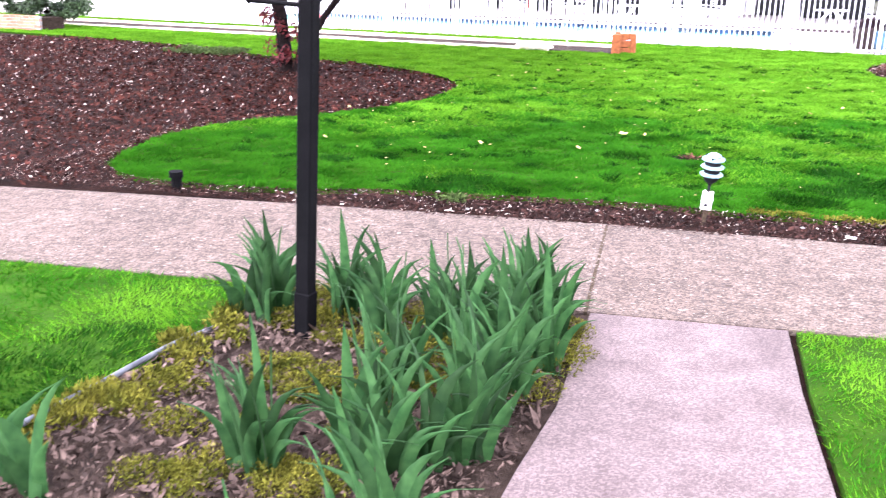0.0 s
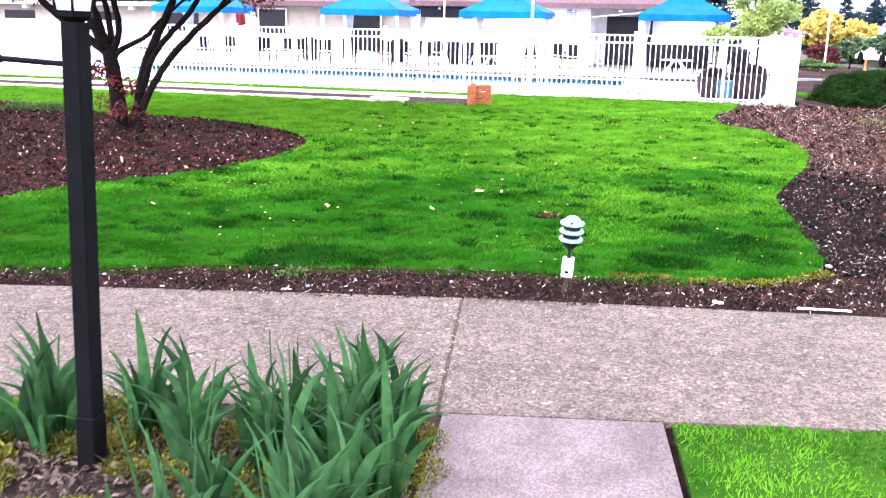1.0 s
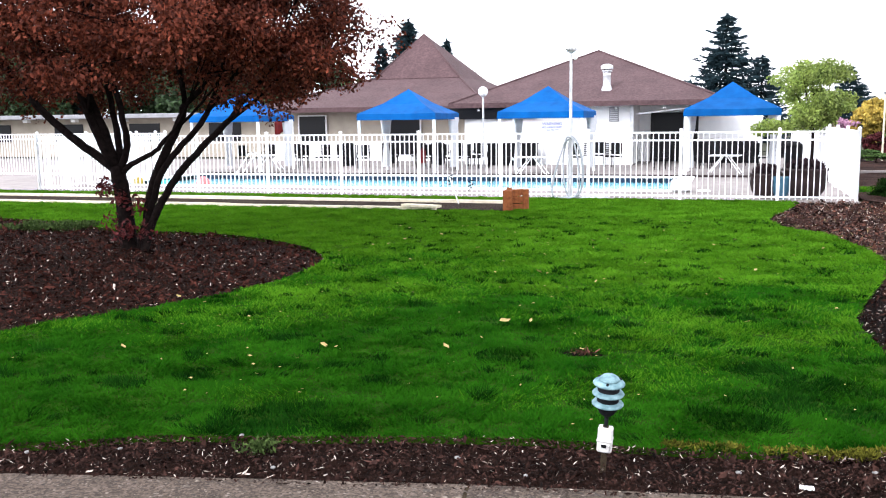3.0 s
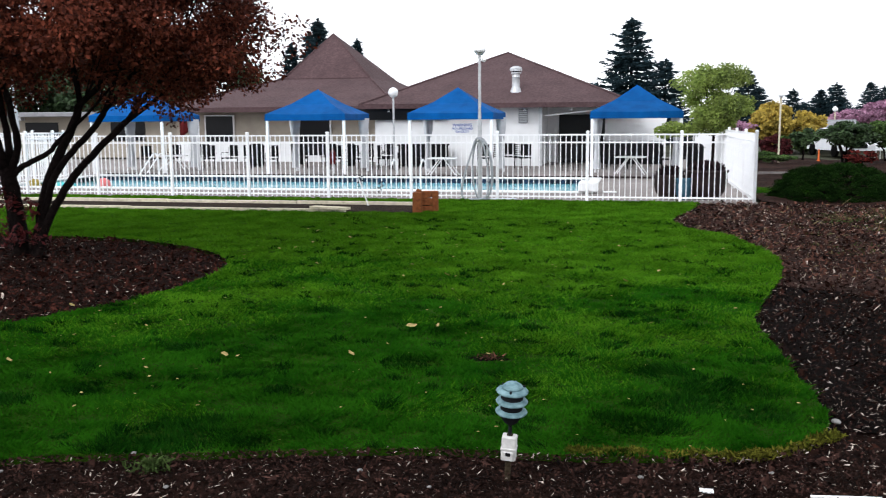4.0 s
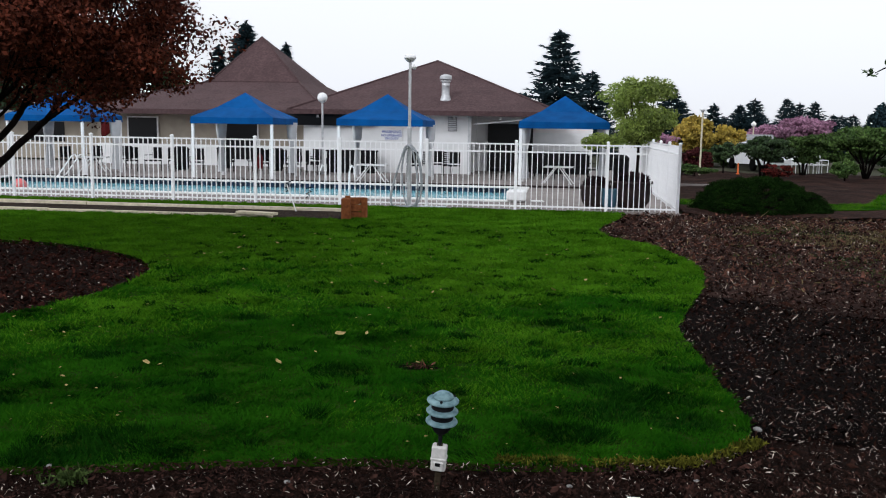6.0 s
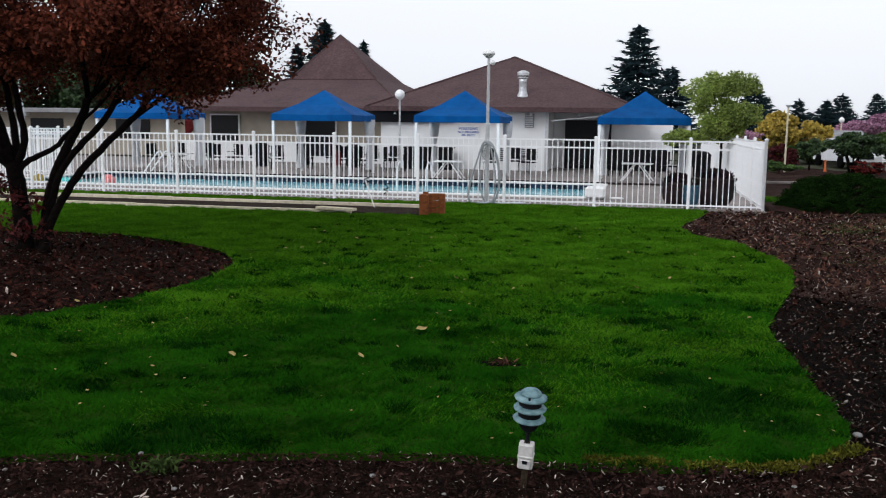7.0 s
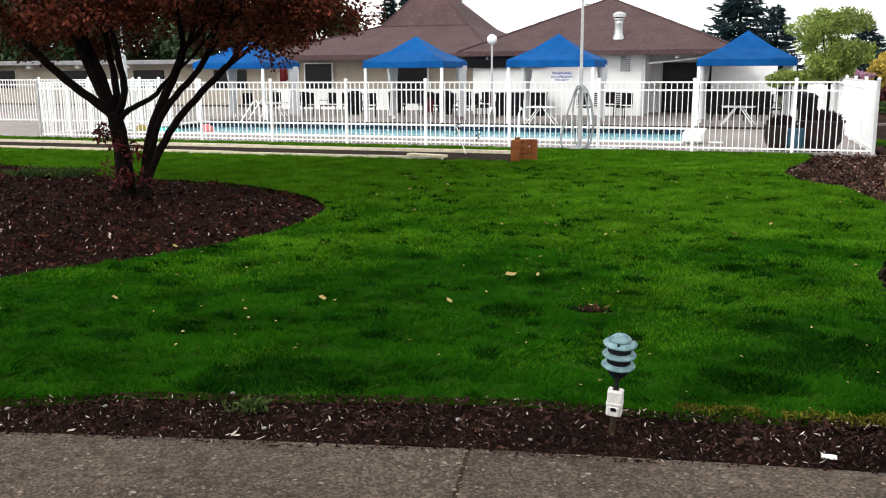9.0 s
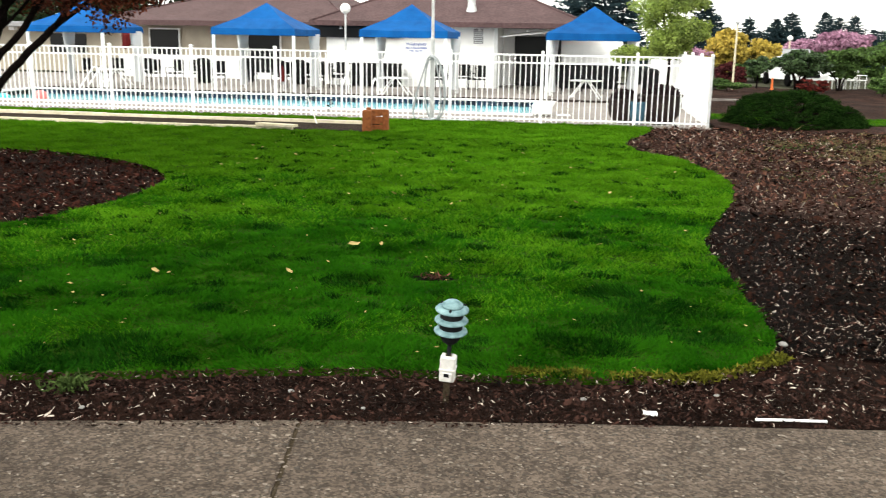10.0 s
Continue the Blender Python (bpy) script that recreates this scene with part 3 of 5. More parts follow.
part("slab", slab([(-0.12, 3.685), (0.92, 3.893), (1.03, 3.1), (1.19, 2.2), (1.36, 1.15), (0.08, 1.15), (0.04, 1.9), (0.03, 2.5), (-0.03, 2.95)], -0.1, 0.012), CONCRETE, walk_way)
part("slab", slab([(1.362, 1.14), (1.42, 0.6), (1.8, -4), (0.3, -4), (0.08, 1.14)], -0.1, 0.012), CONCRETE, walk_way)

# pebbles that stand out of the slabs
pg = np.random.default_rng(44)
n_p = 26000
qx, qy = pg.uniform(-4.5, 4.0, n_p), pg.uniform(2.9, 6.4, n_p)
lo_, hi_ = 3.72 + 0.2 * qx + 0.03, np.where(qx > 0, 5.65 + 0.15 * qx, 5.65 + 0.2 * qx - 0.0055 * qx * qx) - 0.03
keep_ = (qy > lo_) & (qy < hi_)
qx, qy = qx[keep_], qy[keep_]
n_p = len(qx)
ra_, sz_ = pg.uniform(0, 6.28, n_p), 0.0052 * pg.lognormal(0, 0.42, n_p)
ring_ = []
for k in range(5):
    a_ = ra_ + k * 2 * np.pi / 5
    rr_ = sz_ * pg.uniform(0.75, 1.25, n_p)
    ring_.append(np.stack([qx + rr_ * np.cos(a_) * 1.2, qy + rr_ * np.sin(a_), np.full(n_p, 0.0152) + pg.uniform(0, 0.002, n_p)], 1))
tagged(soup("pebbles", np.stack(ring_, 1).reshape(-1, 3), 5, PEBBLE, path_thing), "pale and dark pebbles set in the slabs", kind="stuff")

# pool deck and pool
POOL = (-18.2, 25.6, -0.6, 30.9)
deck = thing("pool_deck", "pale concrete pool deck", "pool deck", kind="structure")
x0, y0, x1, y1 = POOL
for a in ((-40, 23.0, x0, 44), (x1, 23.0, 3.55, 48), (x0, 23.0, x1, y0), (x0, y1, x1, 44)):
    part("slab", boxm(a[0], a[1], -0.2, a[2], a[3], 0.0), DECKC, deck)
pool = thing("swimming_pool", "rectangular swimming pool with white coping and blue water", "swimming pool", kind="structure")
part("floor", boxm(x0, y0, -1.5, x1, y1, -1.4), POOLWALL, pool)
for a in ((x0 - 0.1, y0 - 0.1, x1 + 0.1, y0), (x0 - 0.1, y1, x1 + 0.1, y1 + 0.1), (x0 - 0.1, y0, x0, y1), (x1, y0, x1 + 0.1, y1)):
    part("wall", boxm(a[0], a[1], -1.5, a[2], a[3], -0.02), POOLWALL, pool)
for a in ((x0 - 0.3, y0 - 0.35, x1 + 0.3, y0 + 0.04), (x0 - 0.3, y1 - 0.04, x1 + 0.3, y1 + 0.35), (x0 - 0.3, y0 + 0.04, x0 + 0.04, y1 - 0.04), (x1 - 0.04, y0 + 0.04, x1 + 0.3, y1 - 0.04)):
    part("coping", boxm(a[0], a[1], -0.02, a[2], a[3], 0.035, bevel=0.012), COPING, pool, "white coping stones")
tile = None
n_t = int((x1 - x0) / 0.2)
for k in range(n_t):
    m = Matrix.Translation((x0 + 0.1 + k * 0.2, y1 - 0.05, -0.06))
    if tile is None:
        tile = part("tile", boxm(-0.082, -0.008, -0.12, 0.082, 0.008, 0.045), POOLTILE, pool, "dark blue waterline tile")
        tile.matrix_basis = m
    else:
        again("tile", tile, pool, m)
part("gutter_kerb", boxm(x0, y1 + 0.42, 0.004, x1 + 2.6, y1 + 0.52, 0.07, bevel=0.01), POT, pool, "low dark kerb behind the coping")
water = bmesh.new()
wv = [water.verts.new(p) for p in ((x0, y0, -0.155), (x1, y0, -0.155), (x1, y1, -0.155), (x0, y1, -0.155))]
water.faces.new(wv)
wo = part("water", water, WATER, pool, "clear light blue water")
wo.visible_shadow = False


# ---------------------------------------------------------------- fences
def fence_run(name, label, length, panel, first, m):
    """A white picket-rail fence along +x from the origin, posts every panel."""
    f = thing(name, label, "fence", at=m)
    posts = [0.0]
    s = first
    while s < length - 0.3:
        posts.append(s)
        s += panel
    posts.append(length)
    p0 = part("post", boxm(-0.035, -0.035, 0, 0.035, 0.035, 1.62, bevel=0.006), FENCEW, f)
    box_cap = part("post_cap", lathe([(0.055, 0), (0.055, 0.02), (0.01, 0.04)], 4), FENCEW, p0)
    box_cap.matrix_basis = pose(0, 0, 1.62, 0, 0, 45)
    k0 = None
    for i, s in enumerate(posts):
        if i:
            q = again("post", p0, f, Matrix.Translation((s, 0, 0)))
            again("post_cap", box_cap, q, pose(0, 0, 1.62, 0, 0, 45))
    for a, b in zip(posts, posts[1:]):
        for z in (0.09, 1.38, 1.56):
            part("rail", boxm(a + 0.035, -0.015, z - 0.018, b - 0.035, 0.015, z + 0.018), FENCEW, f)
        n = max(2, round((b - a) / 0.13))
        for k in range(1, n):
            m2 = Matrix.Translation((a + (b - a) * k / n, 0.0, 0))
            if k0 is None:
                k0 = part("picket", boxm(-0.009, -0.0135, 0.03, 0.009, 0.0135, 1.555), FENCEW, f)
                k0.matrix_basis = m2
            else:
                again("picket", k0, f, m2)
    return f


fence_run("pool_fence", "white metal picket fence along the pool front", 22.07, 2.15, 1.07, pose(-18.6, 23.11, 0))
fence_run("pool_fence", "white metal picket fence along the pool side", 23.0, 2.2, 2.2, pose(3.47, 23.11, 0, 0, 0, 90))
fence_run("pool_fence", "white metal picket fence at the far end of the deck", 14.0, 2.2, 2.2, pose(-33.0, 29.5, 0, 0, 0, 0))
fence_run("pool_fence", "white metal picket fence returning to the far deck", 6.4, 2.2, 2.2, pose(-18.6, 23.11, 0, 0, 0, 90))

# ---------------------------------------------------------------- canopies
def canopy(m, group="canopies beside the pool"):
    c = thing("canopy", "pyramid canopy with royal blue canvas on white legs", "canopy", group, at=m)
    W, D, zv, zt = 1.48, 1.45, 1.93, 2.16
    bm = bmesh.new()
    apex = bm.verts.new((0, 0, 3.05))
    mid, low, val = [], [], []
    N = 8
    edge = []
    for (ax, ay), (bx, by) in zip(((-W, -D), (W, -D), (W, D), (-W, D)), ((W, -D), (W, D), (-W, D), (-W, -D))):
        for k in range(N):
            t = k / N
            edge.append((ax + (bx - ax) * t, ay + (by - ay) * t, 0.05 * math.sin(math.pi * t)))
    for x, y, s in edge:
        mid.append(bm.verts.new((x * 0.5, y * 0.5, 2.53 - s * 0.8)))
        low.append(bm.verts.new((x, y, zt - s * 0.4)))
        val.append(bm.verts.new((x * 1.01, y * 1.01, zv)))
    n = len(edge)
    for k in range(n):
        j = (k + 1) % n
        bm.faces.new((mid[k], mid[j], apex))
        bm.faces.new((low[k], low[j], mid[j], mid[k]))
        bm.faces.new((val[k], val[j], low[j], low[k]))
    cv = part("canvas", bm, CANVAS, c, "royal blue canvas with valance")
    so = cv.modifiers.new("thickness", "SOLIDIFY")
    so.thickness = 0.012
    leg = None
    for x, y in ((-1.42, -1.39), (1.42, -1.39), (1.42, 1.39), (-1.42, 1.39)):
        if leg is None:
            leg = part("leg", boxm(-0.045, -0.045, 0, 0.045, 0.045, 2.12, bevel=0.008), FENCEW, c, "white leg")
            leg.matrix_basis = Matrix.Translation((x, y, 0))
        else:
            again("leg", leg, c, Matrix.Translation((x, y, 0)))
    for x, y, r in ((1.36, 1.1, 0.2), (-1.36, 1.1, 0.2)):
        pts = []
        bm = bmesh.new()
        rows = []
        for i, z in enumerate((2.0, 1.5, 1.1, 0.6, 0.15)):
            k = (1, 0.8, 0.42, 0.6, 0.75)[i]
            rows.append([bm.verts.new((x + k * r * (1 + 0.18 * math.sin(5 * a)) * math.cos(a) * 0.9, y + k * r * 1.7 * (1 + 0.18 * math.cos(4 * a)) * math.sin(a), z))
                         for a in [2 * math.pi * q / 16 for q in range(16)]])
        for a, b in zip(rows, rows[1:]):
            for q in range(16):
                bm.faces.new((b[q], b[(q + 1) % 16], a[(q + 1) % 16], a[q]))
        part("curtain", bm, CURTAIN, c, "gathered pale grey curtain", True)
    return c


CANOPY_X = (-17.55, -10.62, -5.42, 0.76)
c0 = canopy(pose(CANOPY_X[0], 33.2, 0))
for cx in CANOPY_X[1:]:
    copy_thing(c0, pose(cx, 33.2, 0))

# ---------------------------------------------------------------- pool house
house = thing("pool_house", "low white pool house with brown shingle hip roofs", "house", at=pose(0, 0, 0))


def roof(name, levels):
    """A hip roof from its rings: eave, optional break, ridge."""
    bm = bmesh.new()
    rings = [[bm.verts.new((x, y, z)) for x, y, z in ring] for ring in levels]
    for a, b in zip(rings, rings[1:]):
        for k in range(4):
            bm.faces.new((a[k], a[(k + 1) % 4], b[(k + 1) % 4], b[k]))
    bm.faces.new(rings[0][::-1])
    bmesh.ops.remove_doubles(bm, verts=bm.verts[:], dist=0.001)
    bmesh.ops.recalc_face_normals(bm, faces=bm.faces[:])
    return part(name, bm, ROOF, house, "brown shingle roof")


def ring(x0, y0, x1, y1, z):
    return [(x0, y0, z), (x1, y0, z), (x1, y1, z), (x0, y1, z)]


ra = roof("roof", [ring(-10.6, 38.2, 0.6, 50.2, 2.42), ring(-10.6, 38.2, 0.6, 50.2, 2.56), ring(-5.25, 44.1, -5.15, 44.3, 4.95)])
rb = roof("roof", [ring(-21.5, 40.6, -9.6, 55.0, 2.36), ring(-21.5, 40.6, -9.6, 55.0, 2.52), ring(-16.9, 45.6, -12.3, 51.0, 4.0), ring(-15.05, 48.0, -14.95, 48.2, 6.4)])
for a, b in (((-10.6, 38.2, 2.58), (-5.2, 44.15, 4.97)), ((0.6, 38.2, 2.58), (-5.2, 44.15, 4.97)), ((-21.5, 40.6, 2.54), (-16.9, 45.6, 4.02)), ((-9.6, 40.6, 2.54), (-12.3, 45.6, 4.02)),
             ((-16.9, 45.6, 4.02), (-15.0, 48.05, 6.42)), ((-12.3, 45.6, 4.02), (-15.0, 48.05, 6.42)), ((-16.9, 45.6, 4.01), (-12.3, 45.6, 4.01))):
    part("ridge_cap", tubem([a, b], 0.05, 6), ROOF, house)
for a in ((-10.65, 38.14, 2.38, 0.65, 38.19, 2.58), (-21.55, 40.54, 2.32, -10.65, 40.59, 2.54)):
    part("fascia", boxm(*a), ROOF, house, "brown fascia board")
part("wall", boxm(-10.0, 38.9, 0, -3.1, 39.1, 2.45), WALLW, house, "white painted wall")
part("wall", boxm(-3.3, 39.1, 0, -3.1, 42.0, 2.45), WALLW, house, "white painted wall")
part("wall", boxm(-3.1, 42.0, 0, 2.0, 42.2, 2.45), WALLW, house, "white painted wall")
part("wall", boxm(-10.2, 39.1, 0, -10.0, 49.0, 2.45), WALLW, house, "white painted wall")
part("wall", boxm(1.8, 42.2, 0, 2.0, 49.0, 2.45), WALLW, house, "white painted wall")
part("wall", boxm(-21.0, 42.0, 0, -10.2, 42.2, 2.4), WALLT, house, "tan painted wall")
part("wall", boxm(-21.0, 41.92, 0, -10.2, 41.99, 0.95), WALLW, house, "white lower wall")
part("post", boxm(-3.16, 38.76, 0, -3.02, 38.89, 2.42), METAL, house)
part("awning_bar", tubem([(-2.9, 38.7, 2.05), (0.0, 38.4, 2.35)], 0.03, 6), FENCEW, house)
for x0_, x1_, z0_, z1_, y_ in ((-19.43, -18.03, 0.95, 2.15, 41.9), (-14.7, -13.2, 0.3, 2.15, 41.9)):
    w = part("window", boxm(x0_, y_, z0_, x1_, y_ + 0.06, z1_), DARKFILL, house, "dark window")
    for a in ((x0_ - 0.06, z0_ - 0.06, x1_ + 0.06, z0_), (x0_ - 0.06, z1_, x1_ + 0.06, z1_ + 0.06), (x0_ - 0.06, z0_, x0_, z1_), (x1_, z0_, x1_ + 0.06, z1_)):
        part("frame", boxm(a[0], y_ - 0.03, a[1], a[2], y_ + 0.05, a[3]), WALLW, w)
# near-black box on the wall stands in for the shade under the eave
part("eave_shade", boxm(-11.4, 38.7, 1.92, -7.0, 38.86, 2.41), DARKFILL, house, "dark box standing for the shaded recess under the eave")
part("doorway", boxm(-2.6, 41.9, 0.0, -0.6, 41.99, 2.1), DARKFILL, house, "dark doorway")
lv = part("louvre", boxm(-4.0, 38.84, 1.76, -3.63, 38.9, 2.33), ROOFGREY, house, "wall louvre")
for k in range(7):
    part("slat", boxm(-3.98, 38.82, 1.79 + k * 0.075, -3.65, 38.85, 1.83 + k * 0.075), METAL, lv)
for xx in (-5.05, -4.25):
    v = part("louvre", boxm(xx, 38.84, 0.35, xx + 0.32, 38.9, 0.95), WALLW, house, "low wall louvre")
    for k in range(7):
        part("slat", boxm(xx + 0.02, 38.82, 0.38 + k * 0.08, xx + 0.3, 38.85, 0.42 + k * 0.08), DARK, v)
for k in range(6):
    lamp = part("eave_lamp", lathe([(0.03, 0.1), (0.05, 0.05), (0.07, 0.0)], 10), FENCEW, house, "small white eave spotlight")
    lamp.matrix_basis = pose(-9.4 + k * 1.9, 38.45, 2.25)
vent = part("roof_vent", lathe([(0.25, 2.98), (0.24, 3.04), (0.165, 3.24), (0.165, 3.62), (0.17, 3.63), (0.17, 3.66), (0.165, 3.67), (0.165, 3.8)], 18), METAL, house, "galvanised roof vent", True)
vent.matrix_basis = pose(-4.2, 39.5, 0)
part("vent_throat", lathe([(0.13, 3.8), (0.13, 3.9)], 14), DARK, vent, "dark gap under the cowl")
part("cowl", lathe([(0.24, 3.88), (0.255, 3.89), (0.255, 4.0), (0.23, 4.04), (0.08, 4.1)], 18), METAL, vent, "galvanised cowl")
part("cowl_band", lathe([(0.2, 3.78), (0.215, 3.79), (0.215, 3.84), (0.2, 3.85)], 18), METAL, vent)

sign = thing("warning_sign", "white sign with blue lettering on the wall", "sign", at=pose(-6.35, 38.86, 1.56))
part("board", boxm(-0.44, -0.02, -0.22, 0.44, 0.0, 0.22), WHITE, sign)
for words, size, z in (("WARNING", 0.17, 0.075), ("NO LIFEGUARD", 0.125, -0.055), ("ON DUTY", 0.125, -0.18)):
    fc = bpy.data.curves.new("lettering", "FONT")
    fc.body, fc.size, fc.align_x, fc.extrude, fc.offset = words, size, "CENTER", 0.002, 0.004
    fc.materials.append(SIGNBLUE)
    fo = new("lettering", fc)
    fo.parent, fo.matrix_basis = sign, pose(0, -0.024, z, 90, 0, 0)

# long low building at the far left of the deck
low = thing("low_building", "long low pale building with a flat grey roof", "building")
part("wall", boxm(-60, 46.0, 0, -22.5, 46.3, 2.2), WALLT, low)
part("roof", boxm(-60.5, 44.8, 2.2, -22.0, 52, 2.45, bevel=0.03), ROOFGREY, low)
for k in range(9):
    part("eave_lamp", boxm(-56 + k * 3.4, 45.2, 2.02, -55.7 + k * 3.4, 45.5, 2.19), FENCEW, low)
for k in range(6):
    part("window", boxm(-53 + k * 5.2, 45.93, 0.9, -51 + k * 5.2, 45.99, 1.9), DARKFILL, low)

# ---------------------------------------------------------------- poles by the pool
pole = thing("light_pole", "tall pale lamp pole with a flat globe top", "lamp pole", at=pose(-2.88, 22.93, 0))
part("pole", tubem([(0, 0, 0), (0, 0, 1.9), (0, 0, 1.92), (0, 0, 3.45)], [0.05, 0.05, 0.036, 0.034], 12), METAL, pole)
part("base", lathe([(0.12, 0), (0.12, 0.03), (0.06, 0.05)], 14), METAL, pole)
part("cup", lathe([(0.04, 3.44), (0.07, 3.45), (0.11, 3.49), (0.13, 3.52)], 20), METAL, pole, "grey lower cup", True)
part("globe", lathe([(0.14, 3.522), (0.145, 3.55), (0.125, 3.6), (0.08, 3.625), (0.02, 3.635)], 20), GLOBE, pole, "white opal globe", True)
part("side_lamp", lathe([(0.03, 3.28), (0.06, 3.33), (0.02, 3.4)], 10), GLOBE, pole, "small side lamp").matrix_basis = pose(0.1, 0, 0)
hose = thing("hose", "grey vacuum hose coiled and hung on the pole", "hose", at=pose(-2.88, 22.84, 0))
hb = bmesh.new()
HOSE_LOOPS = [
    [(-0.08, 1.46), (-0.2, 1.1), (-0.33, 0.7), (-0.43, 0.3), (-0.4, 0.08), (-0.3, 0.03), (-0.1, 0.05), (0.1, 0.03), (0.25, 0.15), (0.31, 0.5), (0.28, 0.95), (0.2, 1.3), (0.08, 1.48)],
    [(-0.05, 1.4), (-0.12, 1.15), (-0.15, 0.8), (-0.1, 0.3), (0.0, 0.05), (0.15, 0.03), (0.28, 0.2), (0.34, 0.6), (0.28, 1.1), (0.12, 1.42)],
    [(-0.06, 1.45), (-0.25, 0.9), (-0.39, 0.36), (-0.36, 0.06), (-0.12, 0.03), (0.18, 0.1), (0.25, 0.5), (0.17, 1.1), (0.09, 1.4)],
]
for i, loop_ in enumerate(HOSE_LOOPS):
    line_ = smooth_line(loop_, 4)
    tube(hb, [(p[0], -0.03 - 0.035 * i + 0.012 * math.sin(k), p[1]) for k, p in enumerate(line_ + line_[:1])], 0.021, 7)
part("coil", hb, HOSE, hose, "", True)
gl = thing("globe_lamp", "round white globe lamp on a slim post", "lamp", at=pose(-8.7, 36.6, 0))
part("post", tubem([(0, 0, 0), (0, 0, 2.85)], 0.04, 10), METAL, gl)
part("globe", lathe([(0.06, 2.8)] + [(0.2 * math.sin(a), 3.0 - 0.2 * math.cos(a)) for a in [0.35 + 2.75 * k / 9 for k in range(10)]], 20), GLOBE, gl, "white opal globe", True)

# ---------------------------------------------------------------- pool side furniture
def chair(m):
    c = thing("patio_chair", "black patio chair on the pool deck", "chair", "patio chairs on the deck", at=m)
    part("seat", boxm(-0.25, -0.25, 0.4, 0.25, 0.25, 0.45, bevel=0.01), DARK, c)
    part("backrest", boxm(-0.25, 0.2, 0.5, 0.25, 0.25, 0.95, bevel=0.01), DARK, c)
    leg = None
    for x, y in ((-0.22, -0.22), (0.22, -0.22), (0.22, 0.22), (-0.22, 0.22)):
        if leg is None:
            leg = part("leg", tubem([(0, 0, 0), (0, 0, 0.42)], 0.016, 6), DARK, c)
            leg.matrix_basis = Matrix.Translation((x, y, 0))
        else:
            again("leg", leg, c, Matrix.Translation((x, y, 0)))
    for x in (-0.26, 0.26):
        part("armrest", tubem([(x, -0.22, 0.42), (x, -0.22, 0.64), (x, 0.22, 0.64)], 0.016, 6), DARK, c)
    return c


rng = random.Random(4)
ch0 = chair(pose(-10.9, 35.6, 0))
for x, y, a in ((-10.2, 35.8, 10), (-9.6, 35.5, -20), (-12.6, 36.4, 40), (-8.9, 36.0, 90), (-8.2, 36.4, 10), (-7.6, 36.3, -15), (-5.0, 36.5, 30), (-3.6, 37.0, -30), (-0.6, 36.2, 20),
                (0.2, 36.6, -10), (1.0, 36.4, 0), (1.7, 36.0, 40), (2.4, 36.6, -40), (-16.2, 35.6, 20), (-15.5, 36.0, -20), (-14.6, 36.2, 60), (-18.2, 36.4, 10), (-1.6, 35.4, -60)):
    copy_thing(ch0, pose(x, y, 0, 0, 0, a))


# further chairs and bins, added as dark filler for the shade under the canopies
for x, y, a in ((-13.4, 35.4, 20), (-12.9, 37.2, -10), (-11.8, 37.6, 0), (-10.2, 37.9, 15), (-9.3, 37.6, -20), (-0.9, 38.2, 5), (-0.1, 38.6, -15), (0.7, 38.3, 30), (1.5, 38.8, 10), (2.6, 37.9, -30), (-17.3, 37.2, 15), (-18.6, 35.2, 70), (-4.3, 38.0, 0)):
    copy_thing(ch0, pose(x, y, 0, 0, 0, a))
for x, y in ((-15.0, 37.6), (-11.2, 38.4), (2.9, 36.2), (-13.9, 39.6)):
    tb_ = thing("waste_bin", "dark round bin added as filler for the canopy shade", "bin", "bins on the deck", at=pose(x, y, 0))
    part("body", lathe([(0.26, 0), (0.3, 0.1), (0.32, 0.8), (0.3, 0.82)], 18), DARK, tb_, "", True)
    part("lid", lathe([(0.34, 0.82), (0.34, 0.86), (0.2, 0.98), (0.05, 1.0)], 18), DARK, tb_, "", True)


def folding_table(m):
    t = thing("folding_table", "low white table with splayed legs", "table", "folding tables on the deck", at=m)
    part("tabletop", boxm(-0.5, -0.35, 0.58, 0.5, 0.35, 0.62, bevel=0.01), WHITE, t)
    for x in (-0.42, 0.42):
        part("leg", tubem([(x * 1.25, -0.3, 0), (x * 0.2, -0.22, 0.58)], 0.02, 6), WHITE, t)
        part("leg", tubem([(x * 1.25, 0.3, 0), (x * 0.2, 0.22, 0.58)], 0.02, 6), WHITE, t)
    return t


ft = folding_table(pose(-5.76, 32.2, 0))
copy_thing(ft, pose(-16.9, 34.0, 0, 0, 0, 12))
copy_thing(ft, pose(0.6, 33.6, 0, 0, 0, -8))
bench = thing("storage_bench", "long dark storage bench against the wall", "bench", at=pose(-7.9, 38.3, 0))
part("body", boxm(-1.0, -0.3, 0, 1.0, 0.3, 0.85, bevel=0.02), DARK, bench)
part("lid", boxm(-1.04, -0.34, 0.855, 1.04, 0.32, 0.92, bevel=0.015), DARK, bench)
bench2 = thing("storage_bench", "dark covered bench beside the side doorway", "bench", at=pose(0.6, 40.9, 0))
part("body", boxm(-1.2, -0.3, 0, 1.2, 0.3, 0.9, bevel=0.02), DARK, bench2)
part("lid", boxm(-1.24, -0.34, 0.905, 1.24, 0.32, 0.97, bevel=0.015), DARK, bench2)
for x, y in ((-10.0, 32.9), (-4.3, 36.2)):
    ex = thing("fire_extinguisher", "red fire extinguisher hung at the poolside", "extinguisher", at=pose(x, y, 0.35))
    part("bottle", lathe([(0.09, 0), (0.1, 0.04), (0.1, 0.42), (0.05, 0.5), (0.03, 0.55)], 14), RED, ex, "", True)
    part("bracket", boxm(-0.02, 0.08, -0.35, 0.02, 0.12, 0.5), METAL, ex)
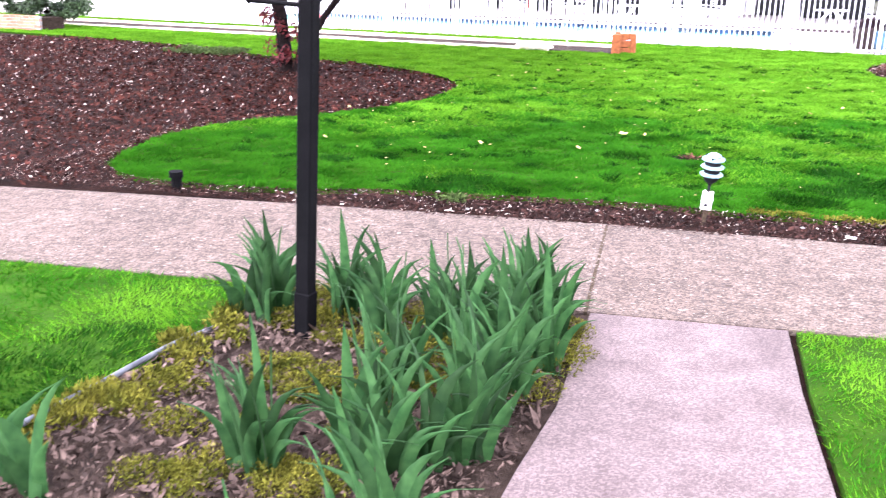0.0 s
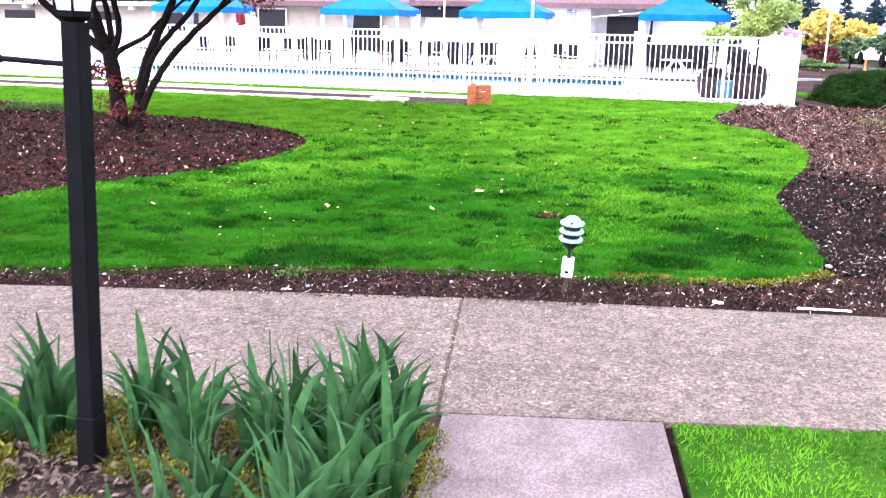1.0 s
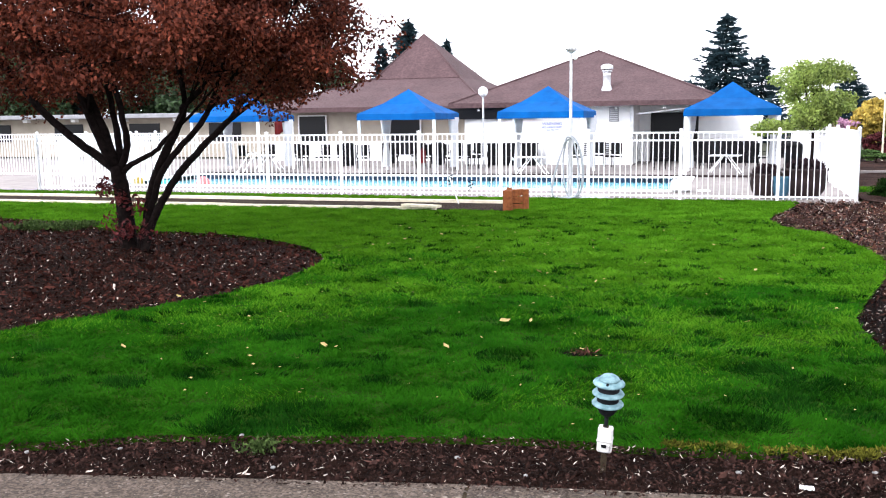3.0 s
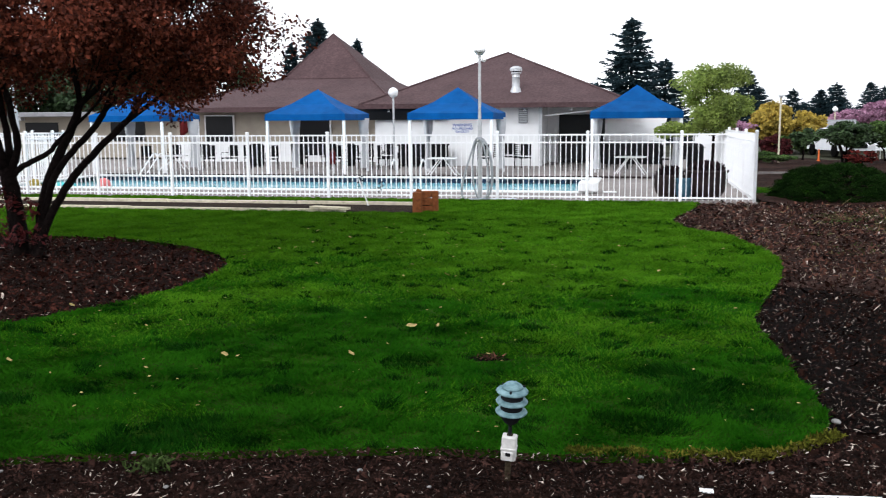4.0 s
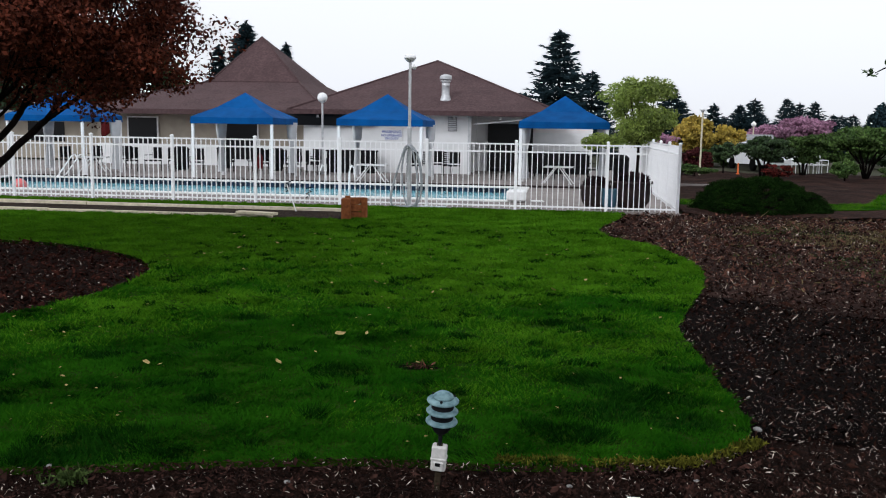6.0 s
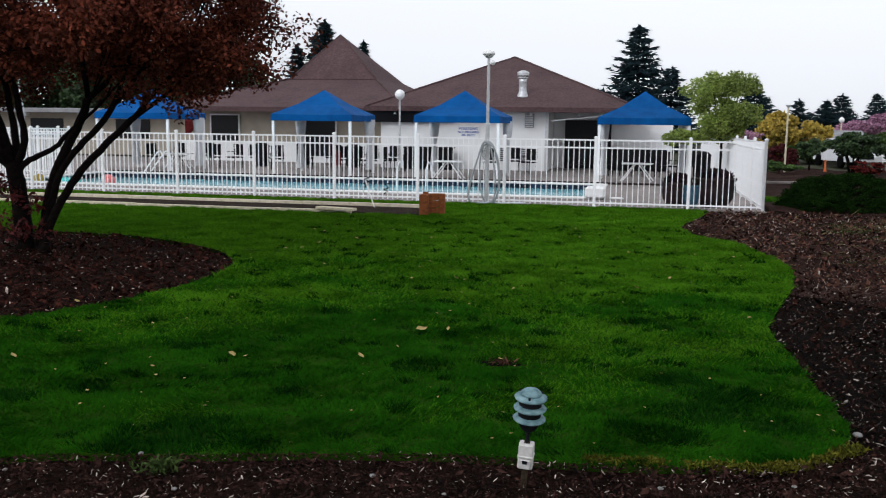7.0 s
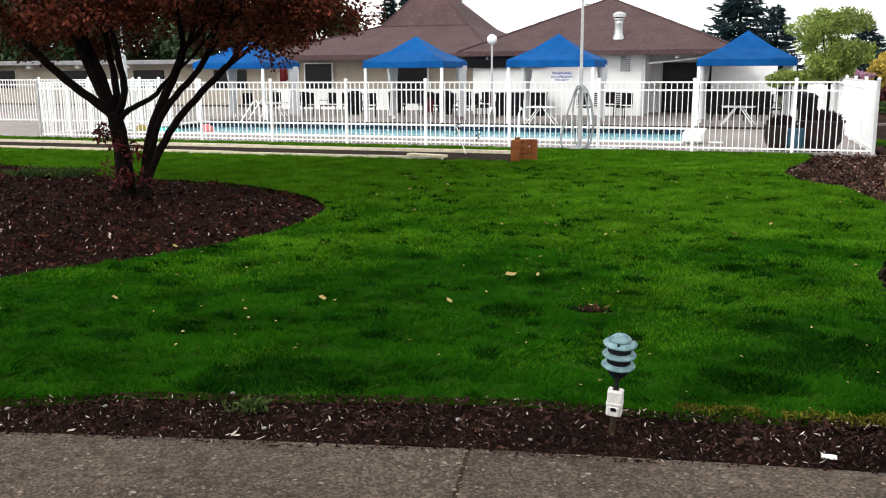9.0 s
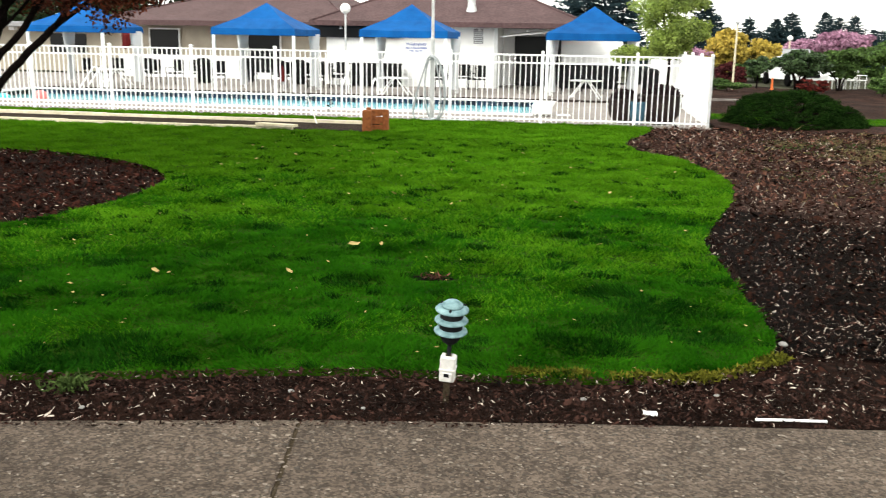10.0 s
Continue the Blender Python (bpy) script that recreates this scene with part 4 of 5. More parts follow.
cloth = thing("hanging_cloth", "dark red cloth hung under the canopy edge", "cloth", at=pose(-17.1, 35.6, 0) @ Matrix.Diagonal((0.7, 1, 1, 1)))
part("stand", tubem([(0.45, 0, 0), (0.45, 0, 1.98)], 0.02, 8), METAL, cloth)
cb = bmesh.new()
cg = [[cb.verts.new((-0.5 + 0.1 * i, 0.05 * math.sin(i * 1.7), 1.95 - 0.11 * j - 0.02 * math.sin(i * 0.9) * j)) for i in range(11)] for j in range(6)]
for a, b in zip(cg, cg[1:]):
    for i in range(10):
        cb.faces.new((a[i], a[i + 1], b[i + 1], b[i]))
part("cloth", cb, RED, cloth, "draped red cloth", True).modifiers.new("thickness", "SOLIDIFY").thickness = 0.008
fu = thing("folded_umbrella", "white folded parasol on a slim pole", "umbrella", at=pose(-19.3, 28.0, 0))
part("pole", tubem([(0, 0, 0), (0, 0, 3.4)], 0.03, 8), FENCEW, fu)
part("canopy", lathe([(0.05, 1.5), (0.12, 1.7), (0.1, 2.3), (0.05, 2.6)], 10), CURTAIN, fu, "folded white cloth", True)
rail = thing("pool_handrail", "white pool ladder handrail", "handrail", at=pose(-16.75, 31.15, 0))
for y in (0, 0.5):
    part("rail", tubem([(0, y, -0.3), (0, y, 0.03), (0.55, y, 0.75), (0.68, y, 0.8), (0.78, y, 0.6), (0.8, y, 0.03)], 0.025, 8), FENCEW, rail)
for x in (-7.2, -6.2):
    gr = thing("grab_rail", "white curved pool grab rail", "handrail", "grab rails", at=pose(x, 31.0, 0))
    part("rail", tubem([(0, 0.5, 0), (0, 0.4, 0.5), (0, 0.0, 0.62), (0, -0.35, 0.4), (0, -0.4, -0.4)], 0.024, 8), FENCEW, gr)
ball = tagged(obj("beach_ball", lathe([(0.28 * math.sin(a) + 0.001, 0.28 - 0.28 * math.cos(a)) for a in [math.pi * k / 12 for k in range(13)]], 20), CORAL, True), "coral red ball floating in the pool", "ball")
ball.matrix_basis = pose(-15.3, 26.6, -0.2) @ Matrix.Scale(0.76, 4)
fl = tagged(obj("pool_float", lathe([(0.3, 0), (0.42, 0.06), (0.42, 0.2), (0.3, 0.28), (0.15, 0.2)], 20), TEAL, True), "teal pool float on the water", "float")
fl.matrix_basis = pose(-16.6, 26.4, -0.19)
yb = tagged(obj("beach_ball", lathe([(0.2 * math.sin(a) + 0.001, 0.2 - 0.2 * math.cos(a)) for a in [math.pi * k / 12 for k in range(13)]], 18), LEAFYEL, True), "yellow ball floating in the pool", "ball")
yb.matrix_basis = pose(-17.5, 26.3, -0.2)
stp = thing("pool_ramp", "white moulded block on the pool corner", "pool steps", at=pose(-0.42, 25.4, 0.035))
part("body", boxm(-0.25, -0.3, 0, 0.25, 0.3, 0.28, bevel=0.04), WHITE, stp)
for x, y, r, hgt, mt, lab in ((1.6, 23.95, 0.37, 0.5, POT, "large brown round planter pot"), (2.45, 23.95, 0.5, 0.62, POT, "wide brown planter pot with dead grass"), (1.92, 23.7, 0.2, 0.45, POTBLUE, "blue glazed planter pot")):
    pt = thing("planter_pot", lab, "pot", at=pose(x, y, 0))
    part("pot", lathe([(r * 0.6, 0), (r * 0.9, hgt * 0.35), (r, hgt * 0.7), (r * 0.96, hgt), (r * 1.04, hgt + 0.03), (r * 1.04, hgt + 0.08), (r * 0.88, hgt + 0.08), (r * 0.86, hgt - 0.02)], 24), mt, pt, "", True)
    part("soil", lathe([(r * 0.85, hgt - 0.03), (r * 0.8, hgt + 0.04), (r * 0.2, hgt + 0.09)], 20), BEDSOIL, pt)
    if mt is POT:
        soup("plant", leaf_cloud([(0, 0, hgt + 0.12)], [(r * 0.85, r * 0.85, 0.16)], 2600, 0.035, int(x * 10), 3.5, -0.8), 4, DEADGRASS, pt)

# ---------------------------------------------------------------- board-edged court and wooden box
court = thing("horseshoe_court", "long pit edged with weathered boards", "court")
part("surface", boxm(-30, 19.72, -0.03, -3.8, 21.2, 0.02), BEDSOIL, court, "bare soil")
for y, z in ((19.62, 0.07), (21.25, 0.085)):
    end_ = -5.2 if y < 20 else -3.85
    for k in range(8):
        a = -30 + k * 3.3
        part("board", boxm(a, y - 0.045, -0.03, min(a + 3.28, end_), y + 0.045, z + 0.006 * (k % 3), bevel=0.006), WOOD, court, "weathered pale board")
part("board", boxm(-0.45, -0.1, 0, 0.45, 0.1, 0.05), WOOD, court, "loose pale plank").matrix_basis = pose(-5.5, 19.5, 0.085, 0, 0, -14)
wb = thing("wooden_box", "open red-brown wooden box at the end of the pit", "wooden box", at=pose(-3.5, 19.9, 0))


part("corner_block", boxm(-0.24, -0.26, -0.04, -0.05, -0.16, 0.44, bevel=0.012), REDWOOD, wb)
part("post", boxm(0.12, 0.02, -0.04, 0.24, 0.12, 0.45, bevel=0.01), REDWOOD, wb)
part("post", boxm(-0.26, 0.16, -0.04, -0.16, 0.26, 0.47, bevel=0.01), REDWOOD, wb)
for k in range(3):
    for x0_, y0_, L_, a_ in ((-0.2, -0.14, 0.4, 27), (-0.2, 0.2, 0.4, -18), (-0.215, 0.16, 0.3, -90)):
        if k == 2 and a_ == 27:
            L_ = 0.33
        pk = part("plank", boxm(0, -0.014, 0.0, L_, 0.014, 0.136, bevel=0.006), REDWOOD, wb)
        pk.matrix_basis = pose(x0_, y0_, 0.006 + k * 0.146, 0, -1.5 * k, a_)
part("soil", boxm(-0.17, 0.05, -0.03, 0.04, 0.14, 0.15), BEDSOIL, wb, "dark soil inside")
stake = thing("marker_stake", "thin white stake leaning in the grass", "stake", at=pose(-5.2, 21.0, 0))
part("stake", tubem([(0.1, 0, 0), (-0.12, 0, 0.62)], 0.014, 6), WHITE, stake)
for x, z in ((-5.93, 0.42), (-5.41, 0.29)):
    cd = thing("black_cord", "short twisted black cord tied to the fence", "cord", "cords on the fence", at=pose(x, 23.07, z))
    part("cord", tubem([(0.07, 0, 0.13), (-0.05, -0.01, 0.09), (0.08, -0.02, 0.03), (-0.07, -0.01, -0.03), (0.03, -0.02, -0.06), (-0.05, 0, -0.13)], 0.02, 6), BLACK, cd)
kb = thing("kickboard", "white kickboard lying on the pool deck", "kickboard", at=pose(0.13, 25.6, 0.0, 0, 0, 18))
part("board", boxm(-0.16, -0.12, 0.0, 0.16, 0.12, 0.035, bevel=0.012), WHITE, kb)
part("grip_hole", lathe([(0.03, 0.036), (0.002, 0.037)], 10), DARK, kb).matrix_basis = pose(0.09, 0, 0)
he = thing("hose_end", "end of the pale hose lying on the lawn edge", "hose", at=pose(-2.6, 22.88, 0))
part("tube", tubem([(-0.25, 0, 0.04), (0.0, -0.05, 0.04), (0.35, -0.02, 0.04), (0.62, 0.05, 0.04)], 0.024, 8), CURTAIN, he, "", True)


# ---------------------------------------------------------------- path lamp in the mulch strip
pl = thing("path_lamp", "weathered teal tiered path lamp on a leaning stake", "path lamp", at=pose(0.18, 6.02, 0, 7.5, 4.0, 0))
part("stake", boxm(-0.016, -0.01, -0.08, 0.016, 0.01, 0.26, bevel=0.003), JOINT, pl, "mud-stained stake")
jb = part("junction_box", boxm(-0.04, -0.03, 0.105, 0.04, 0.03, 0.25, bevel=0.007), PLASTIC, pl, "grimy white junction box")
part("clamp", boxm(-0.043, -0.034, 0.17, 0.043, 0.034, 0.183, bevel=0.003), PLASTIC, jb)
part("cover", boxm(-0.03, -0.043, 0.112, 0.03, -0.031, 0.168, bevel=0.006), PLASTIC, jb, "raised socket cover")
part("socket", boxm(-0.014, -0.047, 0.145, 0.014, -0.042, 0.163), DARK, jb)
part("stem", tubem([(0, 0, 0.24), (0, 0, 0.34)], 0.011, 10), LAMPDARK, pl)
part("cup", lathe([(0.016, 0.315), (0.04, 0.335), (0.058, 0.366), (0.06, 0.397)], 24), LAMPDARK, pl, "", True)
part("core", lathe([(0.06, 0.37), (0.06, 0.53)], 20), LAMPDARK, pl, "", True)
for z in (0.397, 0.457, 0.517):
    part("shade_ring", lathe([(0.061, z - 0.006), (0.084, z - 0.008), (0.087, z - 0.003), (0.08, z + 0.004), (0.061, z + 0.014)], 32), LAMPGREEN, pl, "faded teal ring", True)
part("cap", lathe([(0.058, 0.53), (0.056, 0.541), (0.034, 0.558), (0.01, 0.567)], 10), LAMPGREEN, pl, "faded teal cap", True)
for a in (30, 150, 270):
    part("screw", lathe([(0.007, 0.52), (0.007, 0.536), (0.003, 0.538)], 8), LAMPDARK, pl).matrix_basis = pose(0.066 * math.cos(radians(a)), 0.066 * math.sin(radians(a)), 0)

# ---------------------------------------------------------------- lamp post in the flower bed
lp = thing("lamp_post", "black square lamp post with a lantern in the iris bed", "lamp post", at=pose(-1.425, 2.767, 0, 0, 2.64, 0))
part("post", boxm(-0.04, -0.04, -0.1, 0.04, 0.04, 1.84, bevel=0.006), BLACK, lp)
part("sleeve", boxm(-0.046, -0.046, 0.0, 0.046, 0.046, 0.24, bevel=0.008), BLACK, lp)
part("ladder_bar", tubem([(-0.34, 0, 1.68), (-0.05, 0, 1.68)], 0.011, 8), BLACK, lp)
part("bar_knob", lathe([(0.004, -0.016), (0.017, 0), (0.004, 0.016)], 10), BLACK, lp).matrix_basis = pose(-0.34, 0, 1.68, 0, 90, 0)
lan = part("lantern", lathe([(0.035, 1.84), (0.07, 1.86), (0.07, 1.88)], 6), BLACK, lp, "black lantern base")
part("glass", lathe([(0.07, 1.882), (0.11, 2.12)], 6), SHADEGLASS, lan, "frosted lantern glass")
part("cap", lathe([(0.14, 2.122), (0.13, 2.15), (0.05, 2.24), (0.02, 2.3)], 6), BLACK, lan)
for a in range(6):
    c_, s_ = math.cos(a * math.pi / 3), math.sin(a * math.pi / 3)
    part("bar", tubem([(0.073 * c_, 0.073 * s_, 1.88), (0.114 * c_, 0.114 * s_, 2.125)], 0.006, 5), BLACK, lan)

# ---------------------------------------------------------------- irises
def iris(seed):
    """A fan of sword leaves."""
    g = random.Random(seed)
    t = thing("iris_plant", "clump of blue-green sword-shaped iris leaves", "iris", "irises in the bed", at=pose(0, 0, -50))
    n = g.randint(5, 8)
    for i in range(n):
        k = (i - (n - 1) / 2) / n
        L, W = g.uniform(0.38, 0.66) * (1 - 0.6 * abs(k)), g.uniform(0.021, 0.036)
        bend, out = (g.uniform(0.0, 0.1) if g.random() < 0.5 else g.uniform(0.1, 0.2)) * (1 if k > 0 else -1), k * 0.55
        bm = bmesh.new()
        rows = []
        for s in range(8):
            u = s / 7
            w = W * (1 - 0.25 * u) * (1 - u ** 4) + 0.001
            x = k * 0.09 + out * L * u * 0.7 + bend * u ** 3 * 1.15
            z = L * u * (1 - 0.12 * abs(out)) - abs(bend) * u ** 3 * 0.7
            y = 0.02 * math.sin(u * 2 + seed)
            rows.append([bm.verts.new((x - w, y, z)), bm.verts.new((x, y - 0.006, z)), bm.verts.new((x + w, y, z))])
        for a, b in zip(rows, rows[1:]):
            for q in (0, 1):
                bm.faces.new((a[q], a[q + 1], b[q + 1], b[q]))
        o = part("leaf", bm, IRIS, t, "", True)
        o.matrix_basis = pose(0, g.uniform(-0.03, 0.03), 0, g.uniform(-14, 14), 0, g.uniform(-25, 25))
    return t


protos = [iris(s) for s in range(7)]
g = random.Random(12)
spots = []
for cx, cy, rx, ry, n in ((-1.74, 2.9, 0.13, 0.2, 6), (-1.3, 3.0, 0.08, 0.14, 4), (-1.0, 3.0, 0.15, 0.22, 6), (-0.62, 3.1, 0.15, 0.26, 10), (-0.29, 3.2, 0.14, 0.26, 15),
                          (-0.24, 2.6, 0.13, 0.25, 9), (-0.22, 2.1, 0.1, 0.25, 7), (-0.66, 2.3, 0.12, 0.22, 5), (-0.45, 1.65, 0.2, 0.16, 6), (-0.9, 1.5, 0.12, 0.12, 4), (-1.55, 0.98, 0.12, 0.1, 2), (-0.35, 1.0, 0.25, 0.3, 4)):
    for k in range(n):
        spots.append((cx + g.uniform(-rx, rx), cy + g.uniform(-ry, ry)))
used = set()
for i, (x, y) in enumerate(spots):
    p = protos[i % 7]
    m = pose(x, y, 0.0, 0, 0, g.uniform(-60, 60))
    if i < 7:
        p.matrix_basis = m
    else:
        q = copy_thing(p, m)
        q.scale = (1, 1, g.uniform(0.8, 1.12))

# moss cushions and old leaves between the irises
mg = np.random.default_rng(31)
mc = np.stack([mg.uniform(-1.75, -0.1, 70), 1.2 + 2.3 * mg.uniform(0, 1, 70) ** 0.75, np.full(70, 0.02)], 1)
tagged(soup("moss", leaf_cloud(mc, np.stack([mg.uniform(0.07, 0.19, 70), mg.uniform(0.07, 0.19, 70), mg.uniform(0.03, 0.09, 70)], 1), 90000, 0.0065, 32, 3.0, -0.8), 4, MOSS), "yellow-green moss and low weeds on the bed", "moss", kind="stuff")
me_ = np.stack([mg.uniform(-1.95, -1.7, 26), mg.uniform(0.9, 2.9, 26), np.full(26, 0.02)], 1)
tagged(soup("weeds", leaf_cloud(me_, np.stack([np.full(26, 0.1), np.full(26, 0.1), np.full(26, 0.06)], 1), 7000, 0.010, 33, 5.0, -1.2), 4, MOSS), "yellowing weeds along the bed edging", "weeds", kind="stuff")
ed = tagged(obj("bed_edging", tubem(smooth_line([(-2.02, 0.6, -0.005), (-1.96, 1.3, 0.015), (-1.9, 1.8, 0.04), (-1.89, 2.3, 0.04), (-1.86, 2.75, 0.0)], 5, False), 0.015, 10), EDGING, True), "grey plastic bed edging tube beside the lawn", "edging")

# small things on the ground
st = thing("ground_stub", "short black pipe stub beside the path", "pipe", at=pose(-4.1, 5.06, 0))
part("pipe", lathe([(0.045, -0.02), (0.045, 0.1), (0.06, 0.1), (0.06, 0.15), (0.03, 0.15)], 16), BLACK, st)
wp = tagged(obj("white_pipe", tubem([(1.75, 6.0, 0.02), (1.92, 6.01, 0.026), (2.1, 6.045, 0.02)], 0.008, 8), WHITE, True), "thin white plastic pipe lying on the mulch", "pipe")
tg = tagged(obj("paper_tag", boxm(1.2, 5.96, 0.012, 1.27, 6.0, 0.022), WHITE), "scrap of white paper on the mulch", "paper")
leaf_bm = bmesh.new()
lv_ = [leaf_bm.verts.new(p) for p in ((-0.05, 0, 0.0), (-0.02, -0.03, 0.012), (0.03, -0.025, 0.015), (0.06, 0, 0.03), (0.03, 0.028, 0.012), (-0.02, 0.03, 0.016))]
for f_ in ((0, 1, 5), (1, 2, 4, 5), (2, 3, 4)):
    leaf_bm.faces.new([lv_[q] for q in f_])
leaf0 = tagged(obj("fallen_leaf", leaf_bm, YELLEAF), "dry yellow-brown leaf fallen on the grass", "leaf", "fallen leaves")
leaf0.matrix_basis = pose(-1.16, 9.19, 0.07, 20, 10, 40)
lg = random.Random(8)
for x, y in [(-0.93, 9.29), (-1.2, 8.54), (-0.31, 8.36), (-0.36, 8.2), (-2.81, 6.5), (-1.4, 8.16), (-3.6, 8.8), (-4.0, 10.6), (-2.6, 10.8), (-3.3, 12.6), (0.6, 11.0), (-2.0, 13.2), (-1.2, 15), (0.9, 15.6)] + \
        [(lg.uniform(-5, 1.8), lg.uniform(6.8, 17)) for _ in range(30)]:
    s = lg.uniform(0.25, 0.7)
    o = leaf0.copy()
    scene.collection.objects.link(o)
    o.matrix_basis = pose(x, y, 0.065, lg.uniform(-30, 30), lg.uniform(-30, 30), lg.uniform(0, 360)) @ Matrix.Scale(s, 4)
stone_bm = bmesh.new()
bmesh.ops.create_icosphere(stone_bm, subdivisions=2, radius=0.03)
for v in stone_bm.verts:
    v.co *= 1 + 0.25 * noise.noise(v.co * 40)
    v.co.z *= 0.55
stone0 = tagged(obj("stone", stone_bm, STONE, True), "small pale stone in the mulch", "stone", "stones in the mulch")
stone0.matrix_basis = pose(2.124, 7.266, 0.02)
for x, y in ((-2.02, 5.9), (-0.63, 5.9), (-1.58, 5.48), (-0.2, 5.75), (0.9, 6.1), (-3.1, 5.3), (1.6, 6.3), (-2.6, 5.5), (2.4, 8.6), (2.5, 9.5), (2.2, 8.0), (2.7, 7.0)):
    o = stone0.copy()
    scene.collection.objects.link(o)
    o.matrix_basis = pose(x, y, 0.018, 0, 0, x * 77) @ Matrix.Scale(lg.uniform(0.3, 0.6), 4)


# ---------------------------------------------------------------- trees and shrubs
def limb(g, p, d, length, r, depth, out, tips, spread=0.6, up=0.1):
    """Grow a limb, forking; gathers (points, radii) and tips."""
    pts, radii = [p.copy()], [r]
    n = 5
    for k in range(n):
        d = (d + Vector((g.uniform(-1, 1), g.uniform(-1, 1), g.uniform(-1, 1) + up)) * 0.16).normalized()
        p = p + d * length / n
        pts.append(p.copy())
        radii.append(r * (1 - 0.5 * (k + 1) / n))
    out.append((pts, radii))
    tips.append(p.copy())
    if depth > 0:
        for k in range(g.randint(2, 3)):
            nd = (d + Vector((g.uniform(-1, 1), g.uniform(-1, 1), g.uniform(-0.5, 0.9))) * spread).normalized()
            q = pts[g.randint(3, n)]
            limb(g, q.copy(), nd, length * g.uniform(0.6, 0.8), r * 0.5, depth - 1, out, tips, spread, up)


# the many-stemmed red-leaved tree in the left bed
rt = thing("red_leaved_tree", "many-stemmed small tree with red-brown foliage in the bark bed", "tree", at=pose(-8.05, 13.0, 0))
g = random.Random(77)
out, tips = [], []
stems = [  # lower stem paths from the base, then free growth
    ([(0.0, 0.0, -0.1), (-0.04, 0.0, 0.5), (-0.1, 0.0, 1.0), (-0.14, 0.0, 1.28)], 0.135, 0.11),
    ([(0.16, 0.05, -0.1), (0.27, 0.05, 0.3), (0.37, 0.08, 0.81), (0.64, 0.1, 1.44), (0.89, 0.1, 1.85), (1.05, 0.1, 2.2)], 0.085, 0.055),
    ([(0.3, -0.1, -0.1), (0.47, -0.08, 0.38), (0.78, -0.1, 0.88), (1.15, -0.15, 1.28), (1.6, -0.2, 1.66), (1.95, -0.2, 1.95)], 0.065, 0.042),
    ([(0.22, 0.0, -0.1), (0.36, 0.0, 0.45), (0.48, -0.02, 0.77), (0.68, -0.04, 1.19), (0.96, -0.03, 1.52), (1.3, 0.0, 1.83), (1.5, 0.0, 2.1)], 0.06, 0.04),
    ([(-0.14, 0.0, 1.2), (-0.45, 0.0, 1.42), (-0.9, -0.1, 1.75), (-1.35, -0.2, 2.2), (-1.7, -0.2, 2.6)], 0.075, 0.05),
    ([(-0.12, 0.0, 1.2), (-0.16, 0.1, 1.6), (-0.3, 0.2, 2.1), (-0.4, 0.2, 2.6)], 0.06, 0.045),
    ([(-0.08, 0.0, 1.25), (0.1, -0.05, 1.6), (0.1, -0.1, 1.9), (0.0, -0.1, 2.4)], 0.06, 0.045),
    ([(-0.1, 0.0, 1.12), (0.06, 0.02, 1.28), (0.3, 0.05, 1.4), (0.5, 0.08, 1.5), (0.67, 0.1, 1.68)], 0.05, 0.032),
]
for pts, r0, r1 in stems:
    P = [Vector(p) for p in smooth_line(pts, 4, False)] + [Vector(pts[-1])]
    P = [p + Vector((g.uniform(-1, 1), g.uniform(-1, 1), 0)) * 0.012 for p in P]
    R = [r0 + (r1 - r0) * k / (len(P) - 1) for k in range(len(P))]
    out.append((P, R))
    d = (P[-1] - P[-3]).normalized()
    for k in range(2):
        limb(g, P[-1].copy(), (d + Vector((g.uniform(-1, 1), g.uniform(-1, 1), g.uniform(-0.2, 0.6))) * 0.5).normalized(), g.uniform(1.1, 1.6), r1 * 0.85, 2, out, tips, 0.75)
tb = bmesh.new()
for P, R in out[:8]:
    tube(tb, P, R, 10)
part("trunk", tb, BARK, rt, "dark furrowed stems", True)
for P, R in out[8:]:
    part("limb", tubem(P, [max(r, 0.008) for r in R], 6), BARK, rt, "", True)
ng = np.random.default_rng(5)
cl = []
while len(cl) < 460:
    x, y, z = ng.uniform(-1, 1, 3)
    rr = x * x + y * y + z * z
    if 0.12 < rr < 1.0 and not (z < -0.55 and x * x + y * y < 0.25):
        X, Y = -0.1 + x * 4.15, 0.1 + y * 3.6
        Z = 3.75 + z * 1.75 - 0.035 * (X * X + Y * Y) * (1 if z < 0 else 0.3)
        if Z > 1.95:
            cl.append((X, Y, Z))
cl += [tuple(t) for t in tips if t.z > 2.1]
cl = np.array(cl)
cr = np.stack([ng.uniform(0.3, 0.58, len(cl)), ng.uniform(0.3, 0.58, len(cl)), ng.uniform(0.18, 0.34, len(cl))], 1)
soup("crown", leaf_cloud(cl, cr, 180000, 0.036, 6, 1.7, 0.4), 4, LEAFRED, rt)
# inner twigs
tw = bmesh.new()
for c in cl[::2]:
    c = Vector(c)
    near = min(tips, key=lambda t: (t - c).length)
    mid = (near + c) / 2 + Vector((g.uniform(-1, 1), g.uniform(-1, 1), g.uniform(-1, 1))) * 0.12
    tube(tw, [near, mid, c], [0.012, 0.008, 0.004], 4, False)
tagged(part("twig_work", tw, BARK, rt, "thin bare twigs"), kind="stuff")
sc = [(-0.18, -0.15, 0.45), (-0.22, -0.1, 1.0), (0.0, -0.2, 0.8), (0.15, -0.2, 0.35), (0.28, -0.15, 0.7), (-0.3, -0.1, 0.95), (0.4, -0.1, 0.3), (0.0, -0.2, 0.25)]
tagged(soup("sprout_foliage", leaf_cloud(sc, [0.17] * len(sc), 480, 0.038, 9, 2.2, 0.5), 4, SPROUT, rt), "red leafy sprouts on the stems", kind="stuff")


